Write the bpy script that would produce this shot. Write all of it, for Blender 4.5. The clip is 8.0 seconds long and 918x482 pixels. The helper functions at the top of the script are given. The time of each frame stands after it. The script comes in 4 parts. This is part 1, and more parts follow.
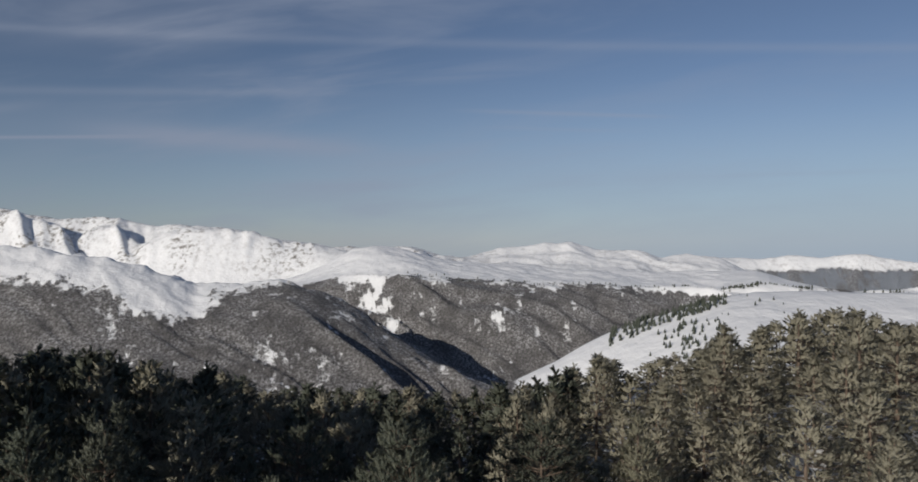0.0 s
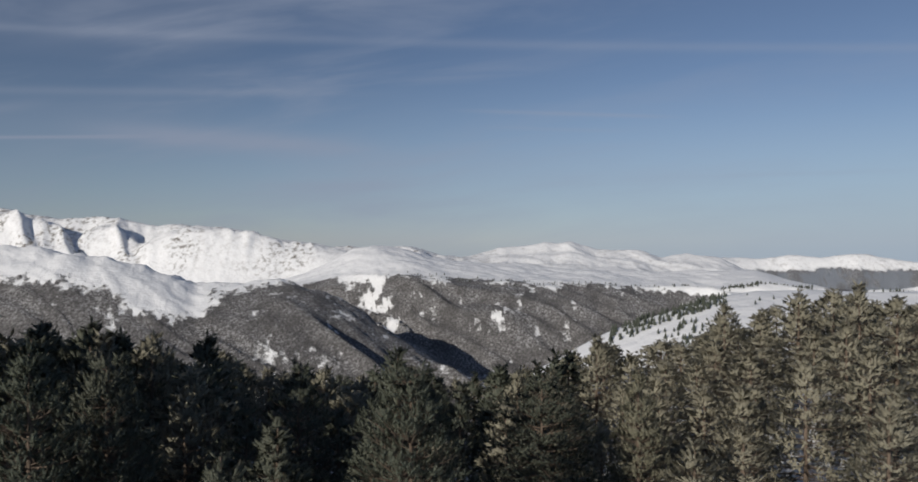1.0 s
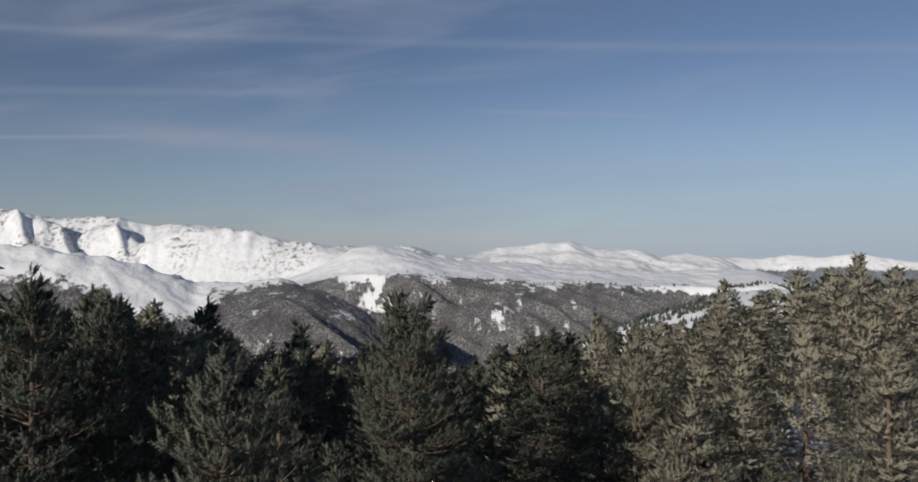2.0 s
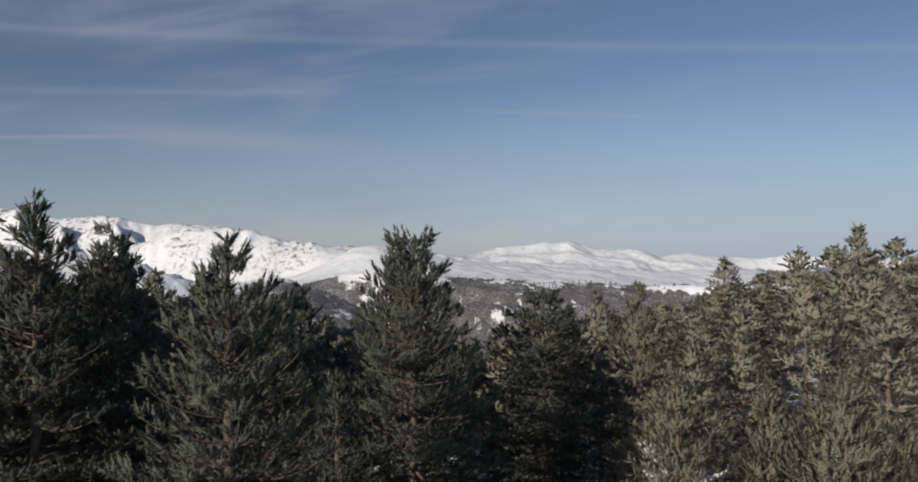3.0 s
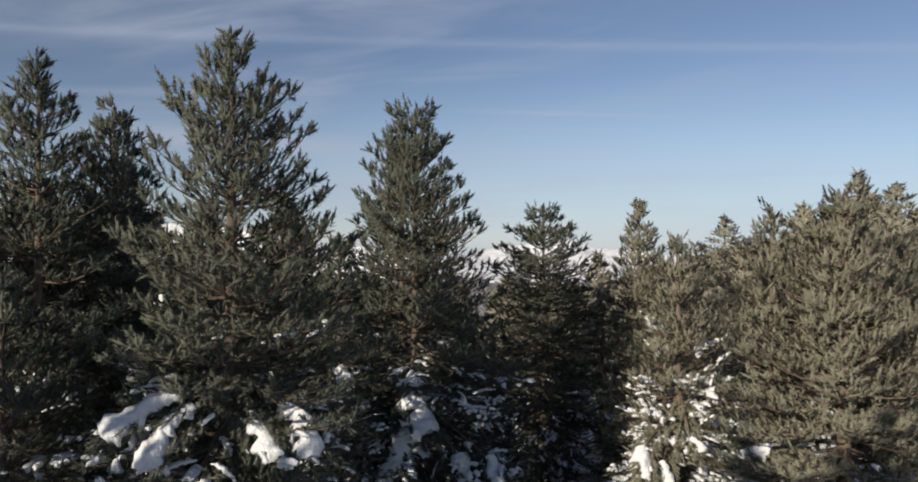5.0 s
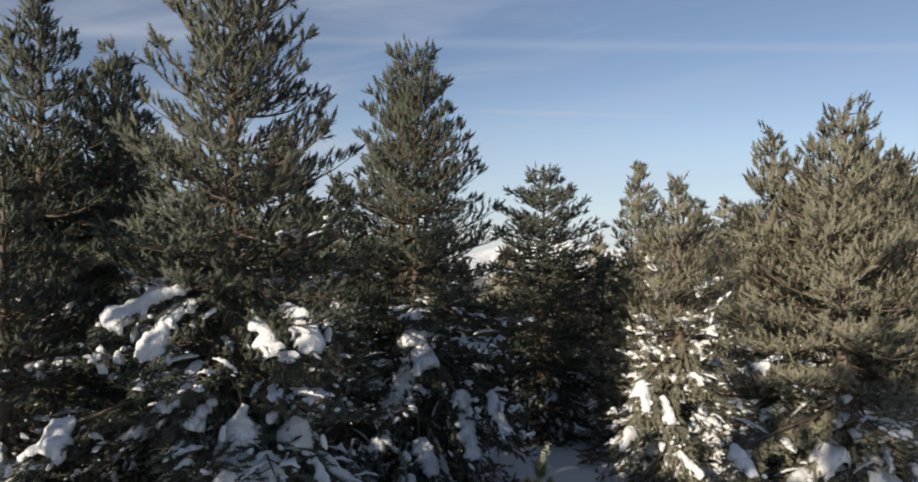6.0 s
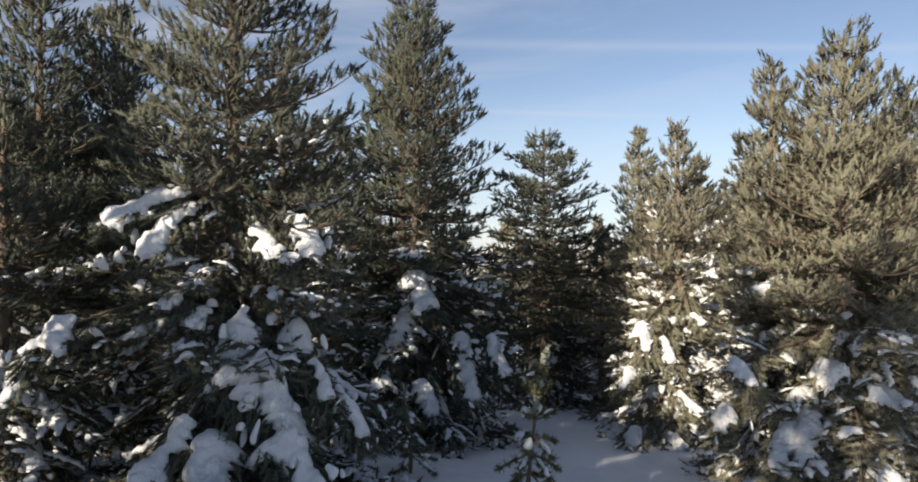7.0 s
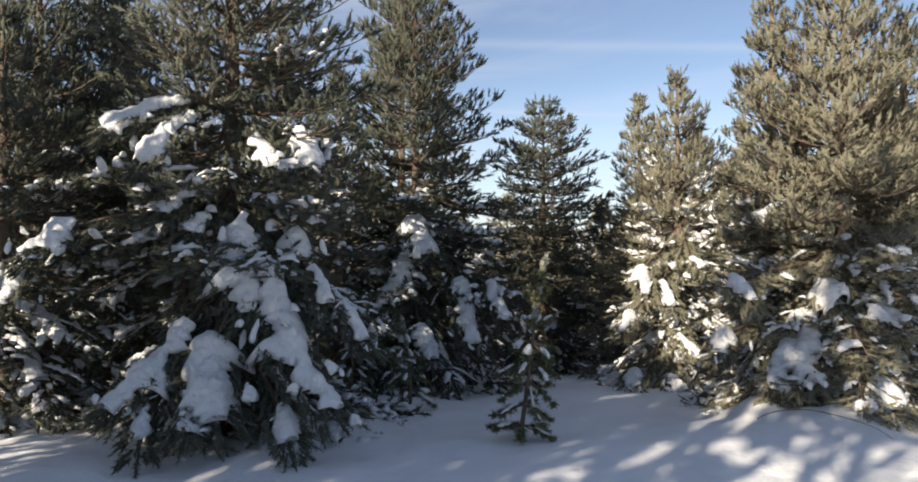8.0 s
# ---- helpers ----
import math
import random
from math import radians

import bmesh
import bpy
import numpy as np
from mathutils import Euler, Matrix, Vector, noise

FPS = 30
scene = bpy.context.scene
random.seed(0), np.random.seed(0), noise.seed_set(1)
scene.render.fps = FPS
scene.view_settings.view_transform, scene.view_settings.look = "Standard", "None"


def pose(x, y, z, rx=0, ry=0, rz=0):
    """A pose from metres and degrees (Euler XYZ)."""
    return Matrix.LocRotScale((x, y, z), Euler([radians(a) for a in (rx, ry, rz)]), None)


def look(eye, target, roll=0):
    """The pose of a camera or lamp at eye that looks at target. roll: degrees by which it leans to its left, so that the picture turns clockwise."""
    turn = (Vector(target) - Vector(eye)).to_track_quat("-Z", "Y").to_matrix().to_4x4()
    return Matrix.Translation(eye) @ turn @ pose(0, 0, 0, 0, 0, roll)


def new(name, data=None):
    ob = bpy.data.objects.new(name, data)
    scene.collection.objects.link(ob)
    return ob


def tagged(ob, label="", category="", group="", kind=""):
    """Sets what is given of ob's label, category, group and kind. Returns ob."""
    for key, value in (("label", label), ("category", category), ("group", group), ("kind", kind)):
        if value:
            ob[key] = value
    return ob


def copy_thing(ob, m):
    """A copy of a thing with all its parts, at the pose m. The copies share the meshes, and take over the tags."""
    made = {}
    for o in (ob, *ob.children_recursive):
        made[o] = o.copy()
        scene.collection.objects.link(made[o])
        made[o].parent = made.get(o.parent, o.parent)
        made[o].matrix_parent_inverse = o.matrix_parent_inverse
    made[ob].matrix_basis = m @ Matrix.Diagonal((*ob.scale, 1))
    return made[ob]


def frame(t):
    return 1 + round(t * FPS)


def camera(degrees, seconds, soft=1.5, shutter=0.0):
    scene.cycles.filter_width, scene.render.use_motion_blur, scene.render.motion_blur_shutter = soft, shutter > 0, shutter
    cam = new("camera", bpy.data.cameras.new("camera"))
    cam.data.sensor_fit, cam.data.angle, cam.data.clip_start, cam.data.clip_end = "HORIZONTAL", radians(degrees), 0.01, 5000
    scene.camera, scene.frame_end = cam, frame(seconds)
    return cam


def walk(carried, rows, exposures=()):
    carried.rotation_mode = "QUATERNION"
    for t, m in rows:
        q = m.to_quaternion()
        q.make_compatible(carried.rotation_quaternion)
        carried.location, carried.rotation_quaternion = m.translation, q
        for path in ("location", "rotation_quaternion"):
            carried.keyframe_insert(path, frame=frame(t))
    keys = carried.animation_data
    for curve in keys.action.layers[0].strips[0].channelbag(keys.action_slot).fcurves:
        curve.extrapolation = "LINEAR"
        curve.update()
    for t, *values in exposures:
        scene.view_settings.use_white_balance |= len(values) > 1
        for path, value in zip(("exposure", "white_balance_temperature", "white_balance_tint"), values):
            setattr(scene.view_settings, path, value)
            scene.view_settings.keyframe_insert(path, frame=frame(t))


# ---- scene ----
# The camera sinks straight down beside the trees, level and without turning.
cam = camera(66.0, 8.0, soft=1.8)
PATH = [
    (0.0, 0.0, 0.0, 13.36), (0.5, -0.01, -0.01, 12.65), (1.0, -0.02, -0.03, 11.93), (1.5, -0.03, -0.06, 11.18),
    (3.0, -0.07, -0.16, 8.90), (3.5, -0.08, -0.18, 8.18), (4.0, -0.085, -0.19, 7.46), (4.5, -0.09, -0.20, 6.73),
    (6.0, -0.11, -0.23, 4.72), (6.5, -0.11, -0.24, 4.11), (7.0, -0.11, -0.24, 3.51), (7.5, -0.11, -0.24, 2.92),
    (8.0, -0.10, -0.24, 2.36),
]
walk(cam, [(t, pose(x, y, z, 90, 0, 0)) for t, x, y, z in PATH],
     exposures=[(0.0, -0.58, 6600, 10), (1.5, -0.52, 6600, 10), (3.5, -0.34, 6750, 10), (4.5, -0.07, 6950, 10), (6.0, 0.25, 7250, 10), (6.5, 0.43, 7400, 10), (8.0, 0.78, 7500, 10)])

# ---- light ----
SUN_ELEVATION = 20.0     # degrees above the horizon
SHADOW_BEARING = 36.0    # degrees to the right of straight ahead, the way shadows fall
world = bpy.data.worlds.new("winter_sky")
scene.world = world
world.use_nodes = True
wn, wl = world.node_tree.nodes, world.node_tree.links
sky = wn.new("ShaderNodeTexSky")
sky.sky_type = "NISHITA"
sky.sun_disc = False
sky.sun_elevation = radians(SUN_ELEVATION)
sky.sun_rotation = radians(180 + SHADOW_BEARING)
sky.altitude = 1700
sky.air_density = 1.0
sky.dust_density = 0.35
sky.ozone_density = 2.2


def wmath(op, a, b=None, c=None):
    n = wn.new("ShaderNodeMath")
    n.operation = op
    for i, v in enumerate((a, b, c)):
        if v is None:
            continue
        if isinstance(v, (int, float)):
            n.inputs[i].default_value = v
        else:
            wl.new(v, n.inputs[i])
    return n.outputs[0]


# Thin cirrus: streaks drawn out sideways, in bearing and height above the horizon.
geo = wn.new("ShaderNodeTexCoord")
sep = wn.new("ShaderNodeSeparateXYZ")
wl.new(geo.outputs["Generated"], sep.inputs[0])
ahead = wmath("MAXIMUM", wmath("ABSOLUTE", sep.outputs[1]), 0.05)
U = wmath("DIVIDE", sep.outputs[0], ahead)
V = wmath("DIVIDE", sep.outputs[2], ahead)


def wnoise(su, sv, detail, rough, shift, warp=0.0):
    comb = wn.new("ShaderNodeCombineXYZ")
    wl.new(wmath("MULTIPLY", U, su), comb.inputs[0])
    wl.new(wmath("MULTIPLY_ADD", U, -0.10 * sv, wmath("MULTIPLY", V, sv)), comb.inputs[1])
    comb.inputs[2].default_value = shift
    n = wn.new("ShaderNodeTexNoise")
    n.inputs["Scale"].default_value = 1.0
    n.inputs["Detail"].default_value = detail
    n.inputs["Roughness"].default_value = rough
    n.inputs["Distortion"].default_value = warp
    wl.new(comb.outputs[0], n.inputs["Vector"])
    return n.outputs[0]


def wsmooth(v, lo, hi):
    n = wn.new("ShaderNodeMapRange")
    n.interpolation_type = "SMOOTHSTEP"
    n.inputs["From Min"].default_value = lo
    n.inputs["From Max"].default_value = hi
    wl.new(v, n.inputs["Value"])
    return n.outputs[0]


def streak(u0, u1, v0, slope, bend, half, strength, soft=0.12):
    """One long thin cloud line from bearing u0 to u1 at height v0."""
    du = wmath("SUBTRACT", U, (u0 + u1) / 2)
    line = wmath("MULTIPLY_ADD", wmath("MULTIPLY", du, du), bend, wmath("MULTIPLY_ADD", du, slope, v0))
    d = wmath("DIVIDE", wmath("SUBTRACT", V, line), half)
    body = wmath("POWER", 2.718, wmath("MULTIPLY", wmath("MULTIPLY", d, d), -1.0))
    ends = wmath("MULTIPLY", wsmooth(U, u0 - soft, u0 + soft), wmath("SUBTRACT", 1.0, wsmooth(U, u1 - soft, u1 + soft)))
    return wmath("MULTIPLY", wmath("MULTIPLY", body, ends), strength)


left_more = wmath("MULTIPLY_ADD", wsmooth(U, -0.5, 0.65), -0.72, 1.0)
wisps = wsmooth(wnoise(2.2, 13.0, 5.0, 0.58, 3.1, 0.5), 0.42, 0.72)
veil = wsmooth(wnoise(1.1, 4.5, 4.0, 0.55, 8.4, 0.8), 0.40, 0.72)
cloud = wmath("MULTIPLY", wmath("MULTIPLY_ADD", wisps, 0.42, wmath("MULTIPLY", veil, 0.26)), left_more)
for s in ((-0.75, 0.75, 0.280, -0.022, 0.02, 0.007, 0.22), (-0.75, -0.46, 0.147, 0.006, 0.0, 0.0024, 0.60, 0.04),
          (0.02, 0.29, 0.180, -0.030, 0.0, 0.0032, 0.30, 0.05), (-0.50, -0.16, 0.143, -0.07, 0.0, 0.016, 0.62, 0.10),
          (-0.75, -0.18, 0.212, -0.01, 0.0, 0.006, 0.22), (0.33, 0.62, 0.095, 0.03, 0.0, 0.004, 0.14), (0.06, 0.22, 0.158, -0.03, 0.0, 0.003, 0.16, 0.05),
          (-0.60, -0.10, 0.325, 0.16, 0.0, 0.014, 0.16), (-0.28, -0.08, 0.078, 0.0, 0.0, 0.006, 0.12, 0.05), (-0.75, -0.6, 0.185, 0.12, 0.0, 0.008, 0.2, 0.05)):
    cloud = wmath("ADD", cloud, streak(*s))
cloud = wmath("MINIMUM", cloud, 0.75)
soften = wn.new("ShaderNodeHueSaturation")
soften.inputs["Saturation"].default_value = 0.95
wl.new(sky.outputs[0], soften.inputs["Color"])
# clear, cold air: a pale blue band low over the horizon and a bluer dome
cold = wn.new("ShaderNodeMix")
cold.data_type, cold.blend_type = "RGBA", "MULTIPLY"
cold.inputs[0].default_value = 1.0
cold.inputs[7].default_value = (0.98, 0.98, 1.06, 1)
wl.new(soften.outputs[0], cold.inputs[6])
low_air = wn.new("ShaderNodeMix")
low_air.data_type = "RGBA"
low_air.inputs[7].default_value = (5.0, 6.6, 8.8, 1)
haze = wmath("MULTIPLY_ADD", wsmooth(V, -0.02, 0.26), -0.80, 0.80)
wl.new(wmath("MULTIPLY", haze, wmath("MULTIPLY_ADD", wsmooth(U, -0.6, 0.7), 0.55, 0.45)), low_air.inputs[0])
wl.new(cold.outputs[2], low_air.inputs[6])
wmix = wn.new("ShaderNodeMix")
wmix.data_type = "RGBA"
wmix.inputs[7].default_value = (4.7, 5.5, 7.3, 1)
wl.new(cloud, wmix.inputs[0])
wl.new(low_air.outputs[2], wmix.inputs[6])
background = wn["Background"]
wl.new(wmath("MULTIPLY_ADD", wsmooth(U, -0.7, 0.4), 0.011, 0.075), background.inputs["Strength"])
wl.new(wmix.outputs[2], background.inputs["Color"])

sun_data = bpy.data.lights.new("sun", "SUN")
sun_data.energy = 5.0
sun_data.angle = radians(0.5)
sun_data.color = (1.0, 0.93, 0.83)
sun = new("sun", sun_data)
el, be = radians(SUN_ELEVATION), radians(SHADOW_BEARING)
sun.matrix_world = look((0, 0, 60), Vector((0, 0, 60)) + Vector((math.sin(be) * math.cos(el), math.cos(be) * math.cos(el), -math.sin(el))))


# ---- materials ----
class Mat:
    """A small builder of node materials on the geometry's own coordinates."""

    def __init__(self, name, rough=0.8):
        self.m = bpy.data.materials.new(name)
        self.m.use_nodes = True
        self.n, self.l = self.m.node_tree.nodes, self.m.node_tree.links
        self.bsdf = self.n["Principled BSDF"]
        self.bsdf.inputs["Roughness"].default_value = rough
        self.bsdf.inputs["Specular IOR Level"].default_value = 0.3
        self.place = self.n.new("ShaderNodeTexCoord").outputs["Object"]

    def noise(self, scale, detail=3.0, rough=0.55, stretch=None, warp=0.0):
        t = self.n.new("ShaderNodeTexNoise")
        t.inputs["Scale"].default_value = scale
        t.inputs["Detail"].default_value = detail
        t.inputs["Roughness"].default_value = rough
        t.inputs["Distortion"].default_value = warp
        source = self.place
        if stretch:
            mp = self.n.new("ShaderNodeMapping")
            mp.inputs["Scale"].default_value = stretch
            self.l.new(source, mp.inputs[0])
            source = mp.outputs[0]
        self.l.new(source, t.inputs["Vector"])
        return t.outputs[0]

    def ramp(self, v, lo, hi, a=0.0, b=1.0):
        r = self.n.new("ShaderNodeMapRange")
        r.inputs["From Min"].default_value, r.inputs["From Max"].default_value = lo, hi
        r.inputs["To Min"].default_value, r.inputs["To Max"].default_value = a, b
        self.l.new(v, r.inputs["Value"])
        return r.outputs[0]

    def calc(self, op, a, b):
        r = self.n.new("ShaderNodeMath")
        r.operation = op
        for i, v in enumerate((a, b)):
            if isinstance(v, (int, float)):
                r.inputs[i].default_value = v
            else:
                self.l.new(v, r.inputs[i])
        return r.outputs[0]

    def mix(self, f, a, b):
        r = self.n.new("ShaderNodeMix")
        r.data_type = "RGBA"
        self.l.new(f, r.inputs[0])
        for i, v in ((6, a), (7, b)):
            if isinstance(v, tuple):
                r.inputs[i].default_value = (*v, 1)
            else:
                self.l.new(v, r.inputs[i])
        return r.outputs[2]

    def attr(self, name):
        a = self.n.new("ShaderNodeAttribute")
        a.attribute_name = name
        return a.outputs["Fac"]

    def random(self):
        return self.n.new("ShaderNodeObjectInfo").outputs["Random"]

    def bump(self, v, depth, strength=1.0):
        b = self.n.new("ShaderNodeBump")
        b.inputs["Distance"].default_value = depth
        b.inputs["Strength"].default_value = strength
        self.l.new(v, b.inputs["Height"])
        self.l.new(b.outputs[0], self.bsdf.inputs["Normal"])

    def done(self, colour):
        if isinstance(colour, tuple):
            self.bsdf.inputs["Base Color"].default_value = (*colour, 1)
        else:
            self.l.new(colour, self.bsdf.inputs["Base Color"])
        return self.m


def snow_material():
    m = Mat("snow", 0.75)
    grain = m.noise(55, 4, 0.7)
    lumps = m.noise(13, 4, 0.65)
    m.bump(m.calc("ADD", lumps, m.calc("MULTIPLY", grain, 0.3)), 0.06, 0.9)
    return m.done(m.mix(m.ramp(lumps, 0.3, 0.7), (0.74, 0.76, 0.79), (0.83, 0.835, 0.84)))


def land_material():
    """Snow, and bare winter woods with snow between the stems, by the 'woods' attribute of the land. 'conifers' paints
    haze over the farthest woods.
    """
    m = Mat("snowy_land", 0.8)
    woods, far = m.attr("woods"), m.attr("far")
    big = m.noise(0.011, 4, 0.6)
    fine = m.noise(0.15, 5, 0.75)
    stems = m.noise(0.30, 4, 0.72, (1.0, 1.0, 0.4))
    near_lumps = m.noise(1.1, 4, 0.55)
    near_grain = m.noise(22, 3)
    snow = m.mix(m.ramp(near_lumps, 0.3, 0.7), (0.75, 0.77, 0.80), (0.83, 0.835, 0.84))
    scree = m.mix(m.ramp(m.noise(0.034, 7, 0.74), 0.50, 0.60), snow, (0.20, 0.185, 0.17))
    upland = m.mix(m.attr("rock"), snow, scree)
    bare = m.mix(m.ramp(stems, 0.35, 0.68), (0.056, 0.054, 0.055), (0.172, 0.164, 0.162))
    patch = m.calc("MULTIPLY", m.ramp(fine, 0.46, 0.62), m.ramp(big, 0.40, 0.62, 0.22, 0.95))
    bare = m.mix(patch, bare, (0.55, 0.55, 0.56))
    edge = m.ramp(m.calc("ADD", woods, m.calc("MULTIPLY", m.calc("SUBTRACT", m.noise(0.05, 5, 0.7), 0.5), 1.7)), 0.40, 0.60)
    edge = m.calc("MULTIPLY", edge, far)
    relief = m.calc("ADD", m.calc("MULTIPLY", m.calc("MULTIPLY", stems, edge), 11.0),
                    m.calc("ADD", m.calc("MULTIPLY", m.calc("MULTIPLY", m.noise(0.02, 5, 0.6), far), 9.0),
                           m.calc("ADD", m.calc("MULTIPLY", near_lumps, 0.10), m.calc("MULTIPLY", near_grain, 0.006))))
    m.bump(relief, 1.0, 0.8)
    # the blue-grey puts distance haze into the farthest woods' colour
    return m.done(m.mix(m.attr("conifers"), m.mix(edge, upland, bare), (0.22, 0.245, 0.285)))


def needle_material(name, dark, light, brown):
    m = Mat(name, 0.62)
    tone, tree = m.attr("tone"), m.random()
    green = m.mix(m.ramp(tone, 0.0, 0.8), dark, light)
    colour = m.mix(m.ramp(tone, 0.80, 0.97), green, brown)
    colour = m.mix(m.calc("MULTIPLY", tree, 0.22), colour, brown)
    m.bsdf.inputs["Subsurface Weight"].default_value = 0.0
    through_light = m.n.new("ShaderNodeBsdfTranslucent")
    m.l.new(colour, through_light.inputs["Color"])
    both = m.n.new("ShaderNodeMixShader")
    both.inputs[0].default_value = 0.28
    # a needle's strip stands for a loose bundle: part of the light goes past it
    gaps = m.n.new("ShaderNodeBsdfTransparent")
    loose = m.n.new("ShaderNodeMixShader")
    loose.inputs[0].default_value = 0.12
    m.done(colour)
    m.l.new(m.bsdf.outputs[0], both.inputs[1])
    m.l.new(through_light.outputs[0], both.inputs[2])
    m.l.new(both.outputs[0], loose.inputs[1])
    m.l.new(gaps.outputs[0], loose.inputs[2])
    m.l.new(loose.outputs[0], m.n["Material Output"].inputs["Surface"])
    return m.m


def bark_material():
    m = Mat("pine_bark", 0.9)
    ridges = m.noise(7, 5, 0.7, (1, 1, 0.22))
    m.bump(ridges, 0.03, 0.9)
    return m.done(m.mix(m.ramp(ridges, 0.3, 0.7), (0.055, 0.042, 0.033), (0.20, 0.155, 0.12)))


SNOW, LAND, BARK = snow_material(), land_material(), bark_material()
# shaded, sunlit and brighter sunlit copies of needle colour; the light is painted in
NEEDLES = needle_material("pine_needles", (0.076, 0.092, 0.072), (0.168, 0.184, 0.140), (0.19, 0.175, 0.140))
SUNLIT_OLIVE = needle_material("sunlit_olive_needles", (0.190, 0.188, 0.138), (0.335, 0.324, 0.235), (0.32, 0.298, 0.232))
SUNLIT_PALE = needle_material("sunlit_pale_needles", (0.245, 0.236, 0.182), (0.405, 0.386, 0.298), (0.38, 0.35, 0.28))
# sunlight on a sapling's top shoot is painted into this pale green
SUNLIT_SHOOT = needle_material("sunlit_shoot", (0.40, 0.42, 0.33), (0.62, 0.64, 0.52), (0.60, 0.58, 0.50))
YOUNG = needle_material("young_pine_needles", (0.12, 0.13, 0.075), (0.29, 0.30, 0.17), (0.28, 0.26, 0.15))


# ---- the land ----
def hash01(ix, iy, seed):
    h = (ix.astype(np.int64) * 374761393 + iy.astype(np.int64) * 668265263 + seed * 974634777) & 0x7FFFFFFF
    h = ((h ^ (h >> 13)) * 1274126177) & 0x7FFFFFFF
    return ((h ^ (h >> 16)) & 0xFFFFF) / 0xFFFFF


def noise2(x, y, seed=0):
    """Smooth value noise from -1 to 1."""
    x, y = np.asarray(x, float), np.asarray(y, float)
    ix, iy = np.floor(x), np.floor(y)
    fx, fy = x - ix, y - iy
    fx, fy = fx * fx * fx * (fx * (fx * 6 - 15) + 10), fy * fy * fy * (fy * (fy * 6 - 15) + 10)
    a, b = hash01(ix, iy, seed), hash01(ix + 1, iy, seed)
    c, d = hash01(ix, iy + 1, seed), hash01(ix + 1, iy + 1, seed)
    return ((a + (b - a) * fx) * (1 - fy) + (c + (d - c) * fx) * fy) * 2 - 1


def fbm(x, y, octaves=5, seed=0, gain=0.5):
    total, amp = 0.0, 1.0
    for i in range(octaves):
        total = total + amp * noise2(x, y, seed + 17 * i)
        x, y, amp = np.asarray(x) * 2.03 + 5.3, np.asarray(y) * 2.03 - 2.7, amp * gain
    return total


def ridged(u, v, octaves, seed, gain=0.5):
    total, amp = 0.0, 1.0
    for i in range(octaves):
        total = total + amp * (1 - 2.0 * np.abs(noise2(u, v, seed + 31 * i)))
        u, v, amp = np.asarray(u) * 2.1 + 3.1, np.asarray(v) * 2.1 + 1.7, amp * gain
    return total


def smooth(v, lo, hi):
    t = np.clip((np.asarray(v, float) - lo) / (hi - lo), 0, 1)
    return t * t * (3 - 2 * t)


def near_ground(x, y):
    """The slope the trees stand on: level by the camera, then falling away ahead, less so to the right."""
    x, y = np.asarray(x, float), np.asarray(y, float)
    fall = 0.15 * (1 - 0.72 * smooth(x, 5, 18)) * (1 - 0.25 * smooth(-x, 6, 20))
    z = -fall * (np.logaddexp(0, (y - 9) / 2.0) * 2.0)
    z = z + 4.6 * np.tanh(np.logaddexp(0, (x - 7.5) / 2.0) * 0.125) * smooth(y, 8, 16) * (1 - smooth(y, 48, 80))
    z = z + 0.10 * fbm(x * 0.35, y * 0.35, 3, 5) + 0.035 * fbm(x * 1.3, y * 1.3, 3, 9)
    z = z + 0.36 * np.exp(-((x - 4.15) ** 2 / 0.16 + (y - 9.8) ** 2 / 0.3)) + 0.26 * np.exp(-((x - 4.9) ** 2 / 0.2 + (y - 9.2) ** 2 / 0.3))
    return z + 0.30 * np.exp(-((x - 4.6) ** 2 / 3.0 + (y - 8.3) ** 2 / 1.6))


# Crest lines: (tangent of the bearing to the right, tangent of the height above the first eye), nearest hill first.
HILL = ((-0.7, -0.36), (0.0, -0.25), (0.08, -0.198), (0.137, -0.171), (0.18, -0.147), (0.22, -0.128), (0.262, -0.113), (0.303, -0.100),
        (0.345, -0.086), (0.378, -0.076), (0.42, -0.070), (0.51, -0.070), (0.58, -0.073), (0.8, -0.076))
SHOULDER = ((-0.8, 0.0), (-0.65, -0.007), (-0.567, -0.011), (-0.50, -0.023), (-0.442, -0.036), (-0.40, -0.052), (-0.376, -0.0615),
            (-0.318, -0.060), (-0.26, -0.056), (-0.235, -0.058), (-0.20, -0.069), (-0.152, -0.094), (-0.078, -0.138), (0.0, -0.185), (0.1, -0.23), (0.8, -0.24))
EDGE = ((-0.8, -0.09), (-0.4, -0.082), (-0.235, -0.066), (-0.152, -0.056), (-0.07, -0.050), (0.013, -0.056), (0.096, -0.058),
        (0.18, -0.061), (0.262, -0.071), (0.345, -0.073), (0.427, -0.067), (0.50, -0.067), (0.56, -0.075), (0.8, -0.080))
PLATEAU = ((-0.8, -0.06), (-0.4, -0.066), (-0.25, -0.058), (-0.22, -0.048), (-0.186, -0.031), (-0.152, -0.013), (-0.119, -0.006),
           (-0.078, -0.010), (-0.036, -0.023), (0.013, -0.029), (0.096, -0.036), (0.18, -0.042), (0.262, -0.044), (0.345, -0.043),
           (0.419, -0.042), (0.46, -0.053), (0.50, -0.064), (0.55, -0.075), (0.8, -0.085))
